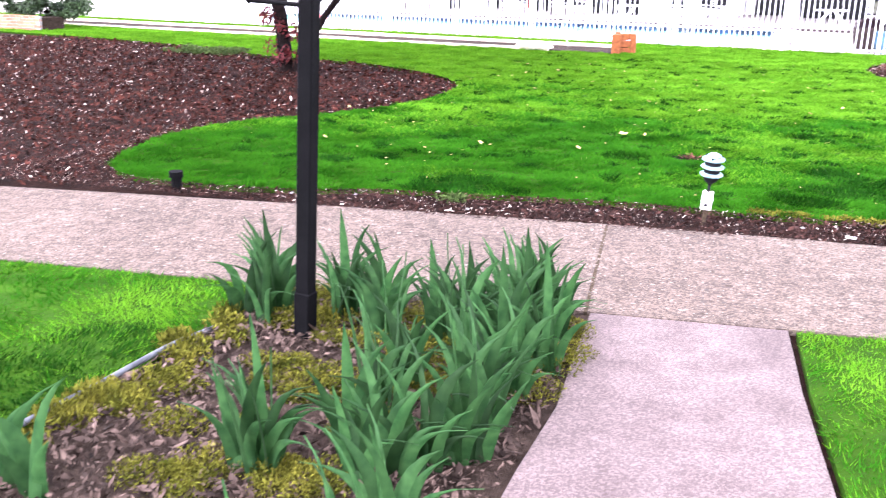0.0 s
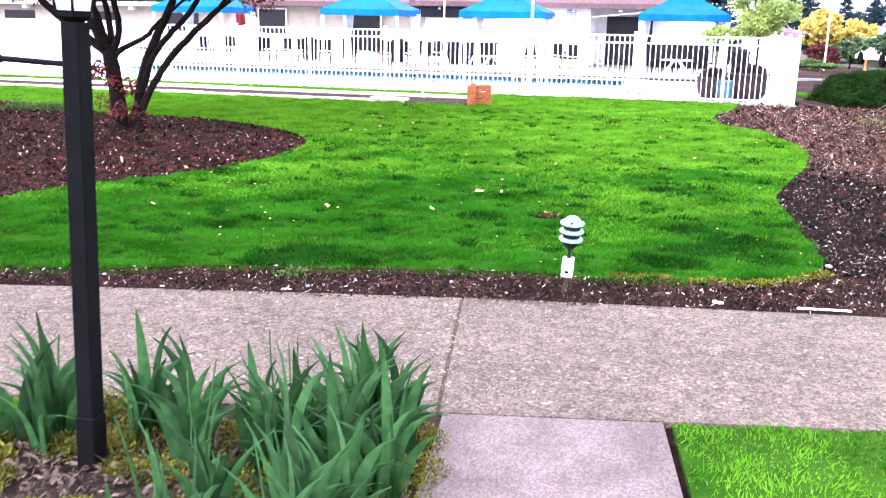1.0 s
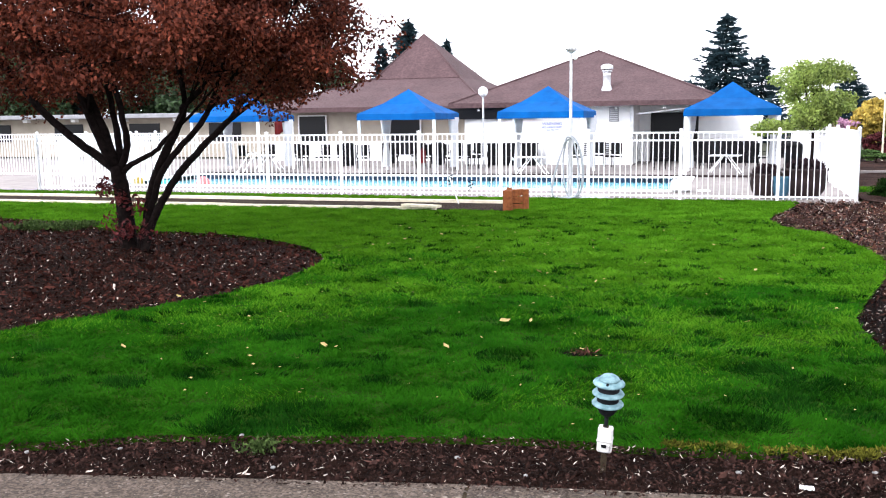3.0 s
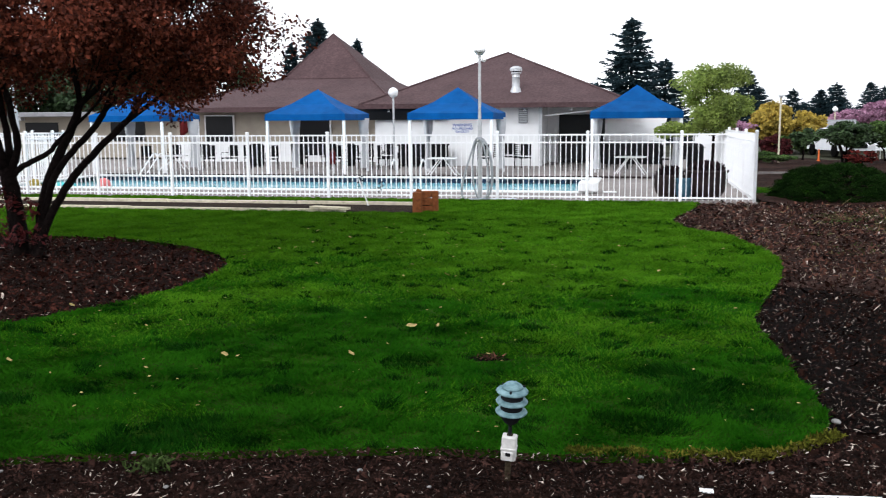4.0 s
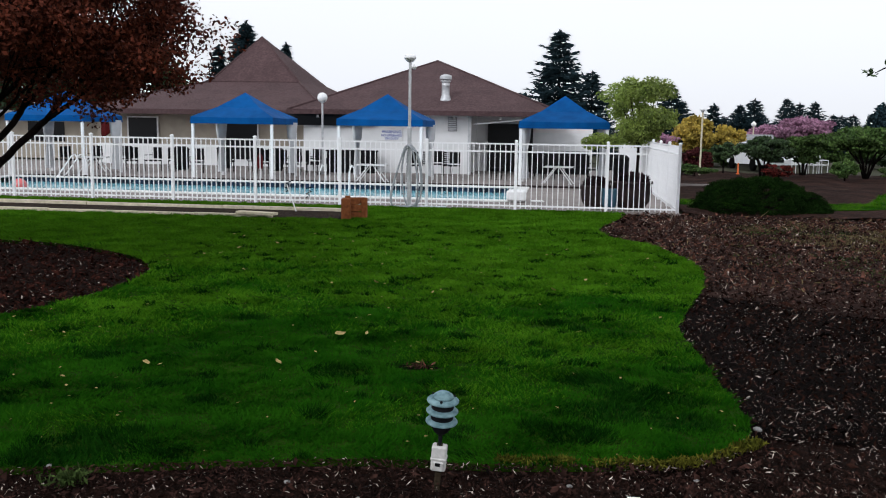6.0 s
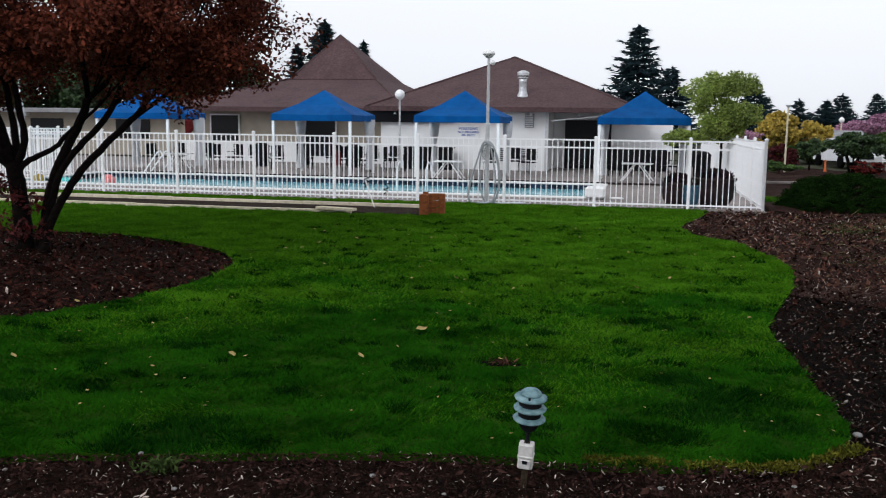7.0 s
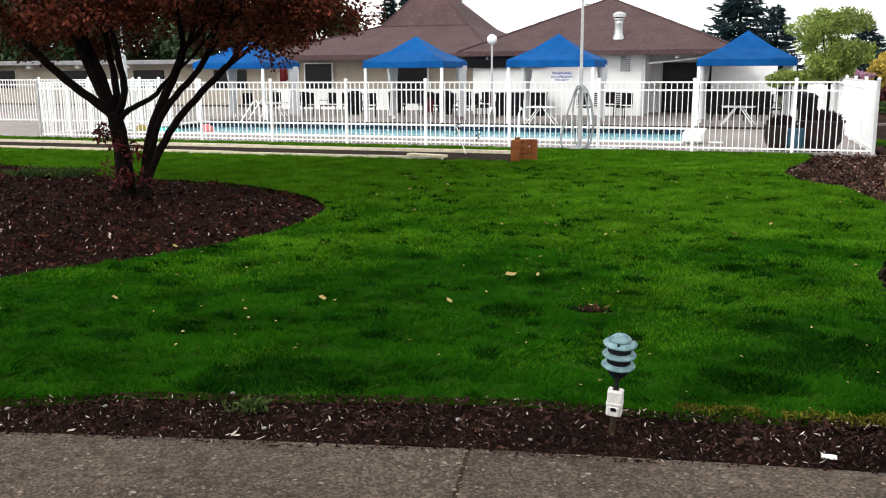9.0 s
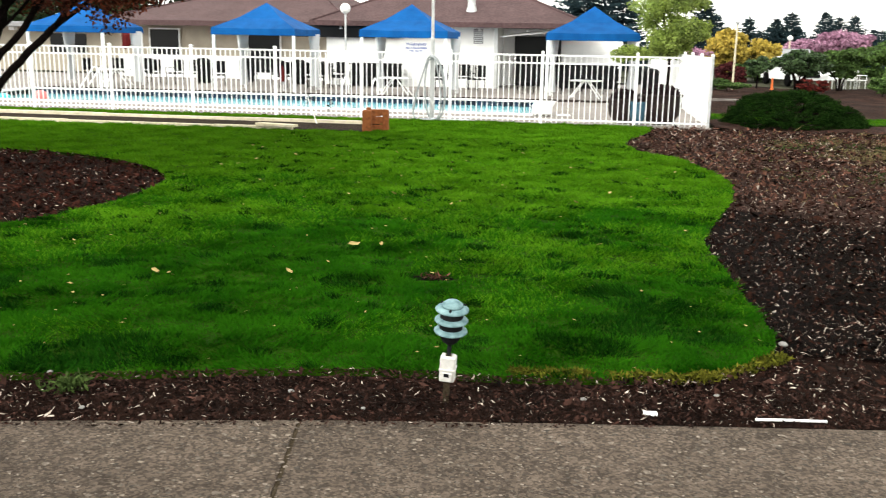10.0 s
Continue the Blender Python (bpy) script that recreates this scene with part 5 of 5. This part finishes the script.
def conifer_mesh(seed, h, r):
    """Corners of needle sprays: fronds of uneven length in loose whorls, sagging and then turning up at the tips."""
    g = np.random.default_rng(seed)
    V = []
    z, sz = h * 0.05, h / 9
    while z < h * 0.97:
        f = 1 - z / h
        R = r * f ** 0.82 * g.uniform(0.8, 1.1) + 0.03 * r
        turn = g.uniform(0, 6.28)
        nb = int(6 + 6 * f)
        for b in range(nb):
            a = turn + 2 * np.pi * b / nb + g.normal(0, 0.2)
            L = R * g.choice([g.uniform(0.5, 0.8), g.uniform(0.85, 1.2)])
            k = int(36 + 90 * f)
            s_ = g.uniform(0.05, 1, k) ** 0.75
            off = g.normal(0, 1, k) * 0.13 * L * (1.15 - s_)
            zz = z + g.uniform(-0.02, 0.02) * h - 0.3 * L * s_ + 0.26 * L * s_ ** 2.5 - np.abs(off) * 0.3 + g.normal(0, 0.03, k) * sz
            base = np.stack([np.cos(a) * L * s_ - np.sin(a) * off, np.sin(a) * L * s_ + np.cos(a) * off, zz], 1)
            dirn = np.stack([np.cos(a) + g.normal(0, 0.7, k), np.sin(a) + g.normal(0, 0.7, k), g.normal(-0.1, 0.35, k)], 1)
            ln = (g.uniform(0.12, 0.30, k) * sz)[:, None]
            side = np.cross(dirn, g.normal(0, 1, (k, 3)))
            side /= np.linalg.norm(side, axis=1)[:, None] + 1e-6
            V.append(np.stack([base - side * ln * 0.28, base + side * ln * 0.28, base + dirn * ln], 1).reshape(-1, 3))
        z += h * 0.034 * g.uniform(0.7, 1.35) * (0.55 + 0.45 * f)
    k = 40
    top = np.stack([g.normal(0, 0.02, k) * sz, g.normal(0, 0.02, k) * sz, h * g.uniform(0.93, 1.0, k)], 1)
    d = np.stack([g.normal(0, 0.5, k), g.normal(0, 0.5, k), np.full(k, 0.6)], 1) * 0.16 * sz
    w = np.cross(d, g.normal(0, 1, (k, 3)))
    V.append(np.stack([top - w * 0.6, top + w * 0.6, top + d], 1).reshape(-1, 3))
    return np.concatenate(V)


def conifer(seed, x, y, h, r, label="tall dark green conifer against the white sky"):
    t = thing("conifer", label, "tree", "conifers behind the pool house", at=pose(x, y, 0))
    part("trunk", tubem([(0, 0, 0), (0, 0, h * 0.5), (0, 0, h * 0.97)], [0.025 * h, 0.014 * h, 0.003 * h], 8), BARK, t)
    soup("crown", conifer_mesh(seed, h, r), 3, NEEDLE, t)
    return t


conifer(1, 0.2, 70, 9.1, 4.5)
conifer(2, 2.7, 72, 6.3, 3.3, "lower dark conifer beside a taller one")
conifer(3, -23.67, 70, 9.7, 2.3)
conifer(4, -25.1, 72, 8.9, 2.1)
conifer(5, -26.3, 71, 8.0, 2.1)
conifer(6, -21.48, 73, 8.35, 0.8, "slim conifer tip over the roof")
for k, (x, y, h, r) in enumerate(((9.5, 80, 5.7, 3.2), (10.6, 82, 4.4, 2.8), (13.7, 85, 4.3, 2.6), (15.0, 87, 3.2, 3.4), (15.97, 85, 4.25, 2.6), (16.4, 88, 3.8, 4.0), (17.2, 85, 4.8, 2.9),
                                  (17.95, 86, 3.5, 3.4), (19.92, 85, 4.8, 2.7), (21.21, 86, 4.5, 2.5), (22.24, 85, 4.55, 2.6), (24.12, 86, 3.5, 2.6), (25.1, 87, 3.5, 3.4), (25.8, 86, 3.5, 2.6), (29.5, 84, 4.4, 2.8))):
    conifer(7 + k, x, y, h, r, "far conifer at the edge of the grounds")
for k, (x, y, h, r) in enumerate(((-38, 60, 10, 3.2), (-45, 58, 9.5, 3.4), (-32, 62, 9, 3.0), (-52, 60, 10, 3.4), (-29, 58, 7.5, 2.4), (-60, 62, 9, 3.5))):
    conifer(30 + k, x, y, h, r, "dark conifer behind the low building")


def round_tree(name, label, x, y, h, crown, mat, seed, leaf=0.12, count=7000, trunk=0.07, clumps=34, group="", stems=0):
    """A small broad-leaved tree: trunk, limbs, uneven clumped crown. crown: (rx, ry, rz, centre height). stems: bare stems that fan out from the base."""
    g, n_ = random.Random(seed), np.random.default_rng(seed)
    t = thing(name, label, "tree" if trunk > 0.05 else "shrub", group, at=pose(x, y, 0))
    rx, ry, rz, zc = crown
    cs = []
    while len(cs) < clumps:
        p = n_.uniform(-1, 1, 3)
        if 0.15 < p @ p < 1:
            cs.append((p[0] * rx, p[1] * ry, zc + p[2] * rz))
    if trunk > 0:
        bm = bmesh.new()
        tube(bm, [(0, 0, -0.1), (0.03, 0, zc * 0.4), (0, 0.02, zc)], [trunk, trunk * 0.8, trunk * 0.5], 8)
        part("trunk", bm, BARK, t, "", True)
        for c in cs[::4]:
            part("limb", tubem([(0, 0, zc * 0.55), (c[0] * 0.5, c[1] * 0.5, (zc * 0.6 + c[2]) / 2), c], [trunk * 0.4, trunk * 0.25, trunk * 0.08], 5), BARK, t)
    for q in range(stems):
        a, o = 2 * math.pi * q / stems + g.uniform(-0.3, 0.3), g.uniform(0.45, 0.8)
        e = (rx * o * math.cos(a), ry * o * math.sin(a), zc - 0.1 * rz)
        part("stem", tubem([(0.08 * math.cos(a), 0.08 * math.sin(a), -0.05), (e[0] * 0.3, e[1] * 0.3, e[2] * 0.4), (e[0] * 0.65 + g.uniform(-0.1, 0.1), e[1] * 0.65, e[2] * 0.7), e], [0.045, 0.04, 0.03, 0.012], 6), BARK, t, "", True)
    k = 0.30
    rr = np.stack([n_.uniform(0.6, 1.2, clumps) * rx * k * 1.2, n_.uniform(0.6, 1.2, clumps) * ry * k * 1.2, n_.uniform(0.5, 1.0, clumps) * rz * k * 1.2], 1)
    soup("crown", leaf_cloud(cs, rr, count, leaf, seed, 1.6, 0.3), 4, mat, t)
    return t


yt = round_tree("young_tree", "young tree with light green spring leaves", 3.1, 31.0, 3.7, (1.08, 0.9, 1.0, 2.62), LEAFLIME, 41, 0.05, 20000, 0.06, 60)
soup("lower_crown", leaf_cloud([(-1.25, 0, 1.6), (-0.95, 0.1, 1.55), (-0.55, -0.1, 1.6), (-0.05, 0.1, 1.6), (-1.45, 0.1, 1.5), (0.4, 0, 1.9), (0.9, 0.1, 2.2)], [(0.35, 0.35, 0.24)] * 7, 4200, 0.05, 141, 1.6, 0.3), 4, LEAFLIME, yt)
round_tree("yellow_tree", "small tree with yellow leaves", 8.0, 55, 2.8, (1.3, 1.3, 1.05, 1.6), LEAFYEL, 42, 0.13, 5000, 0.07)
round_tree("yellow_tree", "small tree with golden yellow leaves", 9.9, 56, 2.2, (1.2, 1.2, 0.9, 1.3), LEAFYEL, 52, 0.13, 3500, 0.07)
round_tree("blossom_tree", "spreading cherry tree in pink blossom", 16.6, 66, 3.4, (1.9, 1.8, 0.85, 2.15), LEAFPINK, 43, 0.10, 12000, 0.12, 60)
round_tree("blossom_tree", "smaller cherry tree in pink blossom", 14.2, 67, 2.5, (1.1, 1.2, 0.7, 1.6), LEAFPINK, 53, 0.10, 5000, 0.1)
round_tree("maroon_shrub", "round maroon-leaved shrub in the mulch", 7.6, 50, 1.0, (0.8, 0.7, 0.5, 0.5), LEAFMAROON, 44, 0.09, 3500, 0.04)
round_tree("maroon_shrub", "dusky maroon shrub behind the fence", 5.6, 54, 1.6, (1.3, 0.9, 0.6, 1.2), LEAFPINK, 54, 0.1, 2500, 0.04)
round_tree("shrub", "dark leafy rhododendron shrub on bare stems", 9.25, 42, 1.8, (1.05, 0.85, 0.5, 1.2), LEAFDARK, 45, 0.085, 6500, 0.0, 40, "", 6)
round_tree("shrub", "small dark green shrub beside the drive", 8.1, 45, 1.7, (0.6, 0.6, 0.4, 1.0), LEAFDARK, 46, 0.09, 2500, 0.05)
round_tree("shrub", "round green shrub on a short stem", 11.4, 44, 1.9, (0.85, 0.8, 0.62, 1.25), LEAFMID, 47, 0.075, 7000, 0.05, 44, "", 4)
round_tree("shrub", "broad spreading green shrub with bare lower stems", 13.8, 43, 2.2, (1.85, 1.3, 0.52, 1.62), LEAFMID, 48, 0.085, 14000, 0.0, 80, "", 10)
round_tree("shrub", "small green shrub in the far mulch", 12.05, 40, 0.9, (0.52, 0.45, 0.32, 0.5), LEAFMID, 49, 0.06, 3500, 0.04)
round_tree("azalea", "low azalea covered in red blossom", 9.7, 41, 0.8, (0.6, 0.45, 0.25, 0.36), LEAFAZALEA, 50, 0.06, 2200, 0.04)
round_tree("clipped_hedge", "low clipped green hedge", 6.4, 42, 0.7, (0.85, 0.5, 0.2, 0.28), LEAFMID, 51, 0.05, 4000, 0.03)
round_tree("clipped_hedge", "low clipped green hedge by the drive", 14.5, 41.5, 0.7, (0.75, 0.5, 0.22, 0.3), LEAFMID, 55, 0.05, 4000, 0.03)
round_tree("far_tree", "dense rounded dark evergreen beyond the shrubs", 26.3, 80, 4.2, (1.15, 1.1, 1.5, 2.6), NEEDLE, 56, 0.16, 7000, 0.12, 60)
for k in range(12):
    round_tree("shrub", "dense green shrub at the edge of the grounds", 9.5 + k * 2.1, 53.5 + (k % 3) * 1.6 + (4 if k > 4 else 0), 2.0, (1.6, 1.2, 0.5, 0.55 + 0.1 * (k % 4)), LEAFDARK if k % 3 else LEAFMID, 60 + k, 0.14, 2600, 0.05, 24, "far shrubs")

for k, (x, y, z_, r_) in enumerate(((-27, 58, 4.2, 3.2), (-33, 56, 4.6, 3.6), (-40, 57, 5.0, 4.0), (-47, 56, 4.6, 4.0), (-55, 58, 5.0, 4.4))):
    round_tree("dark_tree", "dense dark green tree behind the low building", x, y, 8, (r_, 2.6, 3.2, z_), LEAFDARK, 70 + k, 0.24, 7000, 0.2, 40, "trees behind the low building")

# low spreading juniper beside the fence corner
ju = thing("juniper_bush", "low spreading dark green juniper on the mulch", "shrub", at=pose(5.6, 24.4, 0))
n_ = np.random.default_rng(90)
P = n_.normal(0, 1, (900, 3))
P[:, 2] = np.abs(P[:, 2])
P = P / np.linalg.norm(P, axis=1)[:, None]
P *= n_.uniform(0.86, 1.0, len(P))[:, None]
C = np.stack([P[:, 0] * 1.66, P[:, 1] * 1.12, 0.03 + P[:, 2] ** 1.15 * 0.80 * (1 - 0.16 * P[:, 0] + 0.04 * np.sin(P[:, 0] * 7))], 1)
soup("foliage", leaf_cloud(C, np.stack([np.full(len(C), 0.12), np.full(len(C), 0.12), np.full(len(C), 0.06)], 1), 110000, 0.0125, 91, 3.5, -0.5), 4, JUNIPER, ju)
for k in range(10):
    a = 2 * math.pi * k / 10
    bm = tubem([(0, 0, 0), (0.8 * math.cos(a), 0.55 * math.sin(a), 0.32), (1.45 * math.cos(a), 1.0 * math.sin(a), 0.4)], [0.05, 0.03, 0.01], 5)
    part("branch", bm, BARK, ju)

# weeds in the mulch
wc = [(5.2 + n_.normal(0, 1.0), 19.5 + n_.normal(0, 0.9), 0.015) for _ in range(40)] + [(6.4 + n_.normal(0, 1.2), 15.2 + n_.normal(0, 0.9), 0.015) for _ in range(60)]
tagged(soup("weeds", leaf_cloud(wc, [(0.28, 0.28, 0.025)] * len(wc), 4200, 0.013, 92, 3.0, -0.5), 4, WEED), "patches of low dull weeds growing through the mulch", "weeds", kind="stuff")
wc = [(7.0 + n_.normal(0, 1.2), 18.6 + n_.normal(0, 1.5), 0.015) for _ in range(60)]
tagged(soup("dry_weeds", leaf_cloud(wc, [(0.35, 0.35, 0.03)] * len(wc), 4200, 0.016, 94, 5.0, -0.5), 4, STRAW), "dry tan grass tufts in the mulch", "weeds", kind="stuff")
wc = [(-11.5 + n_.uniform(-0.8, 0.8), 15.2 + n_.uniform(-0.5, 0.5), 0.04) for _ in range(34)]
tagged(soup("weeds", leaf_cloud(wc, [(0.2, 0.2, 0.06)] * len(wc), 2600, 0.028, 93, 2.5, -0.8), 4, WEED), "leafy weeds at the edge of the bark bed", "weeds", kind="stuff")

wc = [(-1.78 + n_.normal(0, 0.07), 5.73 + n_.normal(0, 0.04), 0.03) for _ in range(9)]
tagged(soup("weeds", leaf_cloud(wc, [(0.05, 0.05, 0.04)] * len(wc), 260, 0.016, 97, 2.6, -0.8), 4, WEED), "small green weed in the mulch strip", "weeds", kind="stuff")

# far lamps, cottage, parked car, drive
for x, y, h, gl_ in ((6.75, 42.8, 2.85, False), (12.3, 60, 2.3, True), (9.02, 58, 2.25, True)):
    f = thing("street_lamp", "slim pale lamp post among the shrubs", "lamp post", "far lamp posts", at=pose(x, y, 0))
    part("post", tubem([(0, 0, 0), (0, 0, h - 0.1)], 0.04, 8), WOOD, f)
    part("head", lathe([(0.03, h - 0.14), (0.13, h), (0.11, h + 0.01), (0.02, h - 0.06)], 12) if not gl_ else lathe([(0.03, h - 0.1), (0.16, h), (0.16, h + 0.12), (0.03, h + 0.24)], 14), METAL if not gl_ else GLOBE, f, "", True)
cot = thing("cottage", "far low cottage with a pale grey roof", "house", at=pose(12.15, 58, 0))
part("wall", boxm(-1.2, 0, 0, 1.2, 4, 1.2), WALLW, cot)
bm = bmesh.new()
rv = [bm.verts.new(p) for p in ((-1.4, -0.4, 1.15), (1.4, -0.4, 1.15), (1.4, 4.4, 1.15), (-1.4, 4.4, 1.15), (-1.3, 2, 1.75), (1.3, 2, 1.75))]
for f in ((0, 1, 5, 4), (2, 3, 4, 5), (3, 0, 4), (1, 2, 5), (3, 2, 1, 0)):
    bm.faces.new([rv[i] for i in f])
part("roof", bm, ROOFGREY, cot)
for x in (-0.9, 0.2):
    part("window", boxm(x, -0.05, 0.4, x + 0.7, -0.004, 0.95), DARKFILL, cot)
car = thing("parked_car", "white parked car behind the shrubs", "car", at=pose(10.6, 49.5, 0, 0, 0, 12))


def extruded(profile, half, inset=0.0):
    """A side profile of (length, height) pairs carried across the width, narrower by inset at its top."""
    bm = bmesh.new()
    top = max(z for _, z in profile)
    low_z = min(z for _, z in profile)
    sides = []
    for sgn in (-1, 1):
        sides.append([bm.verts.new((sgn * (half - inset * (z - low_z) / (top - low_z)), y, z)) for y, z in profile])
    bm.faces.new(sides[0])
    bm.faces.new(sides[1][::-1])
    for k in range(len(profile)):
        q = (k + 1) % len(profile)
        bm.faces.new((sides[0][q], sides[0][k], sides[1][k], sides[1][q]))
    bmesh.ops.recalc_face_normals(bm, faces=bm.faces[:])
    return bm


part("body", extruded([(-2.05, 0.32), (-2.1, 0.55), (-1.95, 0.72), (-0.95, 0.86), (1.35, 0.88), (2.0, 0.84), (2.1, 0.6), (2.05, 0.3)], 0.86, 0.04), CARPAINT, car)
part("cabin", extruded([(-0.98, 0.862), (-0.35, 1.3), (0.85, 1.33), (1.5, 0.885)], 0.76, 0.14), DARKFILL, car, "dark glazed cabin")
part("roof", extruded([(-0.36, 1.325), (-0.3, 1.36), (0.8, 1.38), (0.86, 1.345)], 0.62, 0.03), CARPAINT, car)
for x in (-0.84, 0.84):
    for y in (-1.3, 1.3):
        w = part("wheel", lathe([(0.2, -0.09), (0.31, -0.07), (0.31, 0.07), (0.2, 0.09)], 16), BLACK, car)
        w.matrix_basis = pose(x, y, 0.31, 0, 90, 0)
for x in (-0.6, 0.6):
    part("headlight", boxm(x - 0.16, -2.12, 0.55, x + 0.16, -2.03, 0.68, bevel=0.02), GLOBE, car)
part("grille", boxm(-0.35, -2.12, 0.45, 0.35, -2.06, 0.6, bevel=0.01), DARK, car)
cone = thing("marker_post", "orange marker post by the drive", "marker", at=pose(8.6, 44, 0))
part("post", lathe([(0.07, 0), (0.07, 0.04), (0.045, 0.05), (0.03, 0.5), (0.015, 0.52)], 12), ORANGE, cone)
kerb = tagged(obj("kerb", boxm(3.8, 34.0, -0.1, 6.6, 34.12, 0.09, bevel=0.02), DECKC), "pale kerb board across the far bed", "kerb", kind="structure")

# tree beside the right bed, whose outer branch hangs into view
ot = thing("broadleaf_tree", "green broad-leaved tree with a low hanging branch", "tree", at=pose(7.78, 9.2, 0))
part("trunk", tubem([(0, 0, -0.1), (0.04, 0, 1.2), (0, 0.05, 2.6), (0.1, 0, 4.2)], [0.14, 0.12, 0.1, 0.05], 10), BARK, ot, "", True)
part("limb", tubem([(0, 0.03, 2.3), (-1.4, 0.5, 2.95), (-2.9, 0.95, 2.95), (-3.75, 1.1, 2.72), (-4.15, 1.1, 2.5)], [0.06, 0.045, 0.025, 0.012, 0.005], 7), BARK, ot, "", True)
part("limb", tubem([(0, 0.0, 2.6), (0.9, -0.6, 3.4), (1.7, -0.9, 4.1)], [0.06, 0.04, 0.015], 7), BARK, ot, "", True)
tc = [(-1.8, 0.7, 3.1), (-2.4, 0.9, 3.1), (1.0, -0.6, 3.6), (1.7, -0.9, 4.2), (0.1, 0.2, 4.3), (0.6, 0.4, 3.8)]
soup("crown", leaf_cloud(tc, [0.3, 0.25, 0.8, 0.8, 0.9, 0.8], 1700, 0.065, 95, 1.9, 0.5), 4, LEAFDARK, ot)
tc = [(-2.9 - 0.14 * k, 0.96 + 0.02 * k, 2.96 - 0.0055 * k * k) for k in range(10)]
soup("outer_leaves", leaf_cloud(tc, [(0.08, 0.08, 0.05)] * 10, 130, 0.034, 96, 2.2, 0.6), 4, LEAFDARK, ot)

for x, y, a in ((11.7, 46.0, 10), (12.25, 45.6, -25), (12.75, 46.2, 40)):
    gc = thing("garden_chair", "white garden chair among the far shrubs", "chair", "white garden chairs", at=pose(x, y, 0, 0, 0, a))
    part("seat", boxm(-0.25, -0.25, 0.4, 0.25, 0.25, 0.44, bevel=0.01), WHITE, gc)
    part("backrest", boxm(-0.25, 0.21, 0.46, 0.25, 0.25, 0.9, bevel=0.01), WHITE, gc)
    for lx, ly in ((-0.22, -0.22), (0.22, -0.22), (0.22, 0.22), (-0.22, 0.22)):
        part("leg", tubem([(lx, ly, 0), (lx, ly, 0.4)], 0.02, 6), WHITE, gc)
    for lx in (-0.25, 0.25):
        part("armrest", tubem([(lx, -0.22, 0.4), (lx, -0.22, 0.64), (lx, 0.22, 0.64)], 0.02, 6), WHITE, gc)

# worn spot of bare reddish soil in the lawn
bs = random.Random(8)
spot = smooth_line([(-0.3 + (0.17 + bs.uniform(-0.03, 0.05)) * math.cos(a), 8.4 + (0.075 + bs.uniform(-0.02, 0.02)) * math.sin(a)) for a in [2 * math.pi * k / 9 for k in range(9)]], 3)
bare = tagged(obj("bare_patch", slab(spot, -0.02, 0.014), DARKMULCH), "worn patch of bare soil in the lawn", "soil", kind="structure")
tagged(soup("dead_stalks", leaf_cloud([(-0.34, 8.4, 0.03), (-0.26, 8.42, 0.03), (-0.3, 8.36, 0.03)], [(0.1, 0.05, 0.02)] * 3, 40, 0.013, 98, 6.0, -0.6), 4, DRYCHIP, bare), "dead reddish stalks", kind="stuff")
# small fallen leaves strewn over the lawn
lg = np.random.default_rng(71)
lx, ly = lg.uniform(-5, 2.2, 420), 6.2 + 13 * lg.uniform(0, 1, 420) ** 1.2
ok = inside(lx, ly, LAWN)
lx, ly = lx[ok][:190], ly[ok][:190]
la, ls = lg.uniform(0, 6.28, len(lx)), lg.uniform(0.008, 0.019, len(lx)) * (1 + 0.05 * (ly - 6))
lu = np.stack([np.cos(la), np.sin(la), lg.uniform(-0.3, 0.3, len(lx))], 1) * ls[:, None]
lw = np.stack([-np.sin(la), np.cos(la), lg.uniform(-0.3, 0.6, len(lx))], 1) * ls[:, None] * 0.55
lc = np.stack([lx, ly, lg.uniform(0.035, 0.05, len(lx))], 1)
tagged(soup("fallen_leaves", np.stack([lc - lu, lc + lw - lu * 0.1, lc + lu, lc - lw + lu * 0.1], 1).reshape(-1, 3), 4, YELLEAF), "small tan fallen leaves strewn on the lawn", "leaves", kind="stuff")

# mossy yellow fringe along the cut lawn edge
fr = np.random.default_rng(61)
fx = fr.uniform(0.5, 2.05, 34)
fy = np.where(fx < 1.3, 6.36 + 0.12 * fx, 6.5 + (fx - 1.3) ** 2 * 0.9)
tagged(soup("moss", leaf_cloud(np.stack([fx, fy, np.full(34, 0.02)], 1), [(0.08, 0.05, 0.03)] * 34, 3200, 0.010, 62, 4.0, -1.0), 4, MOSS), "yellow-brown moss along the cut lawn edge", "moss", kind="stuff")

# low brick planter with a shrub at the far end of the bed
bp = thing("brick_planter", "low orange brick planter at the end of the bed", "planter", at=pose(-19.6, 17.5, 0))
brick = None
for c_ in range(5):
    for k in range(9):
        m = Matrix.Translation((-1.0 + k * 0.235 + 0.11 * (c_ % 2), 0, 0.045 + c_ * 0.08))
        if brick is None:
            brick = part("brick", boxm(-0.11, -0.05, -0.035, 0.11, 0.05, 0.035, bevel=0.006), BRICKO, bp)
            brick.matrix_basis = m
        else:
            again("brick", brick, bp, m)
part("mortar", boxm(-1.05, -0.04, 0, 1.1, 0.04, 0.39), DECKC, bp)
part("soil", boxm(-1.05, 0.05, 0, 1.1, 0.8, 0.34), BEDSOIL, bp)
round_tree("shrub", "leafy green shrub behind the brick planter", -19.4, 18.6, 1.2, (1.4, 0.6, 0.5, 0.75), LEAFDARK, 81, 0.07, 4500, 0.04)
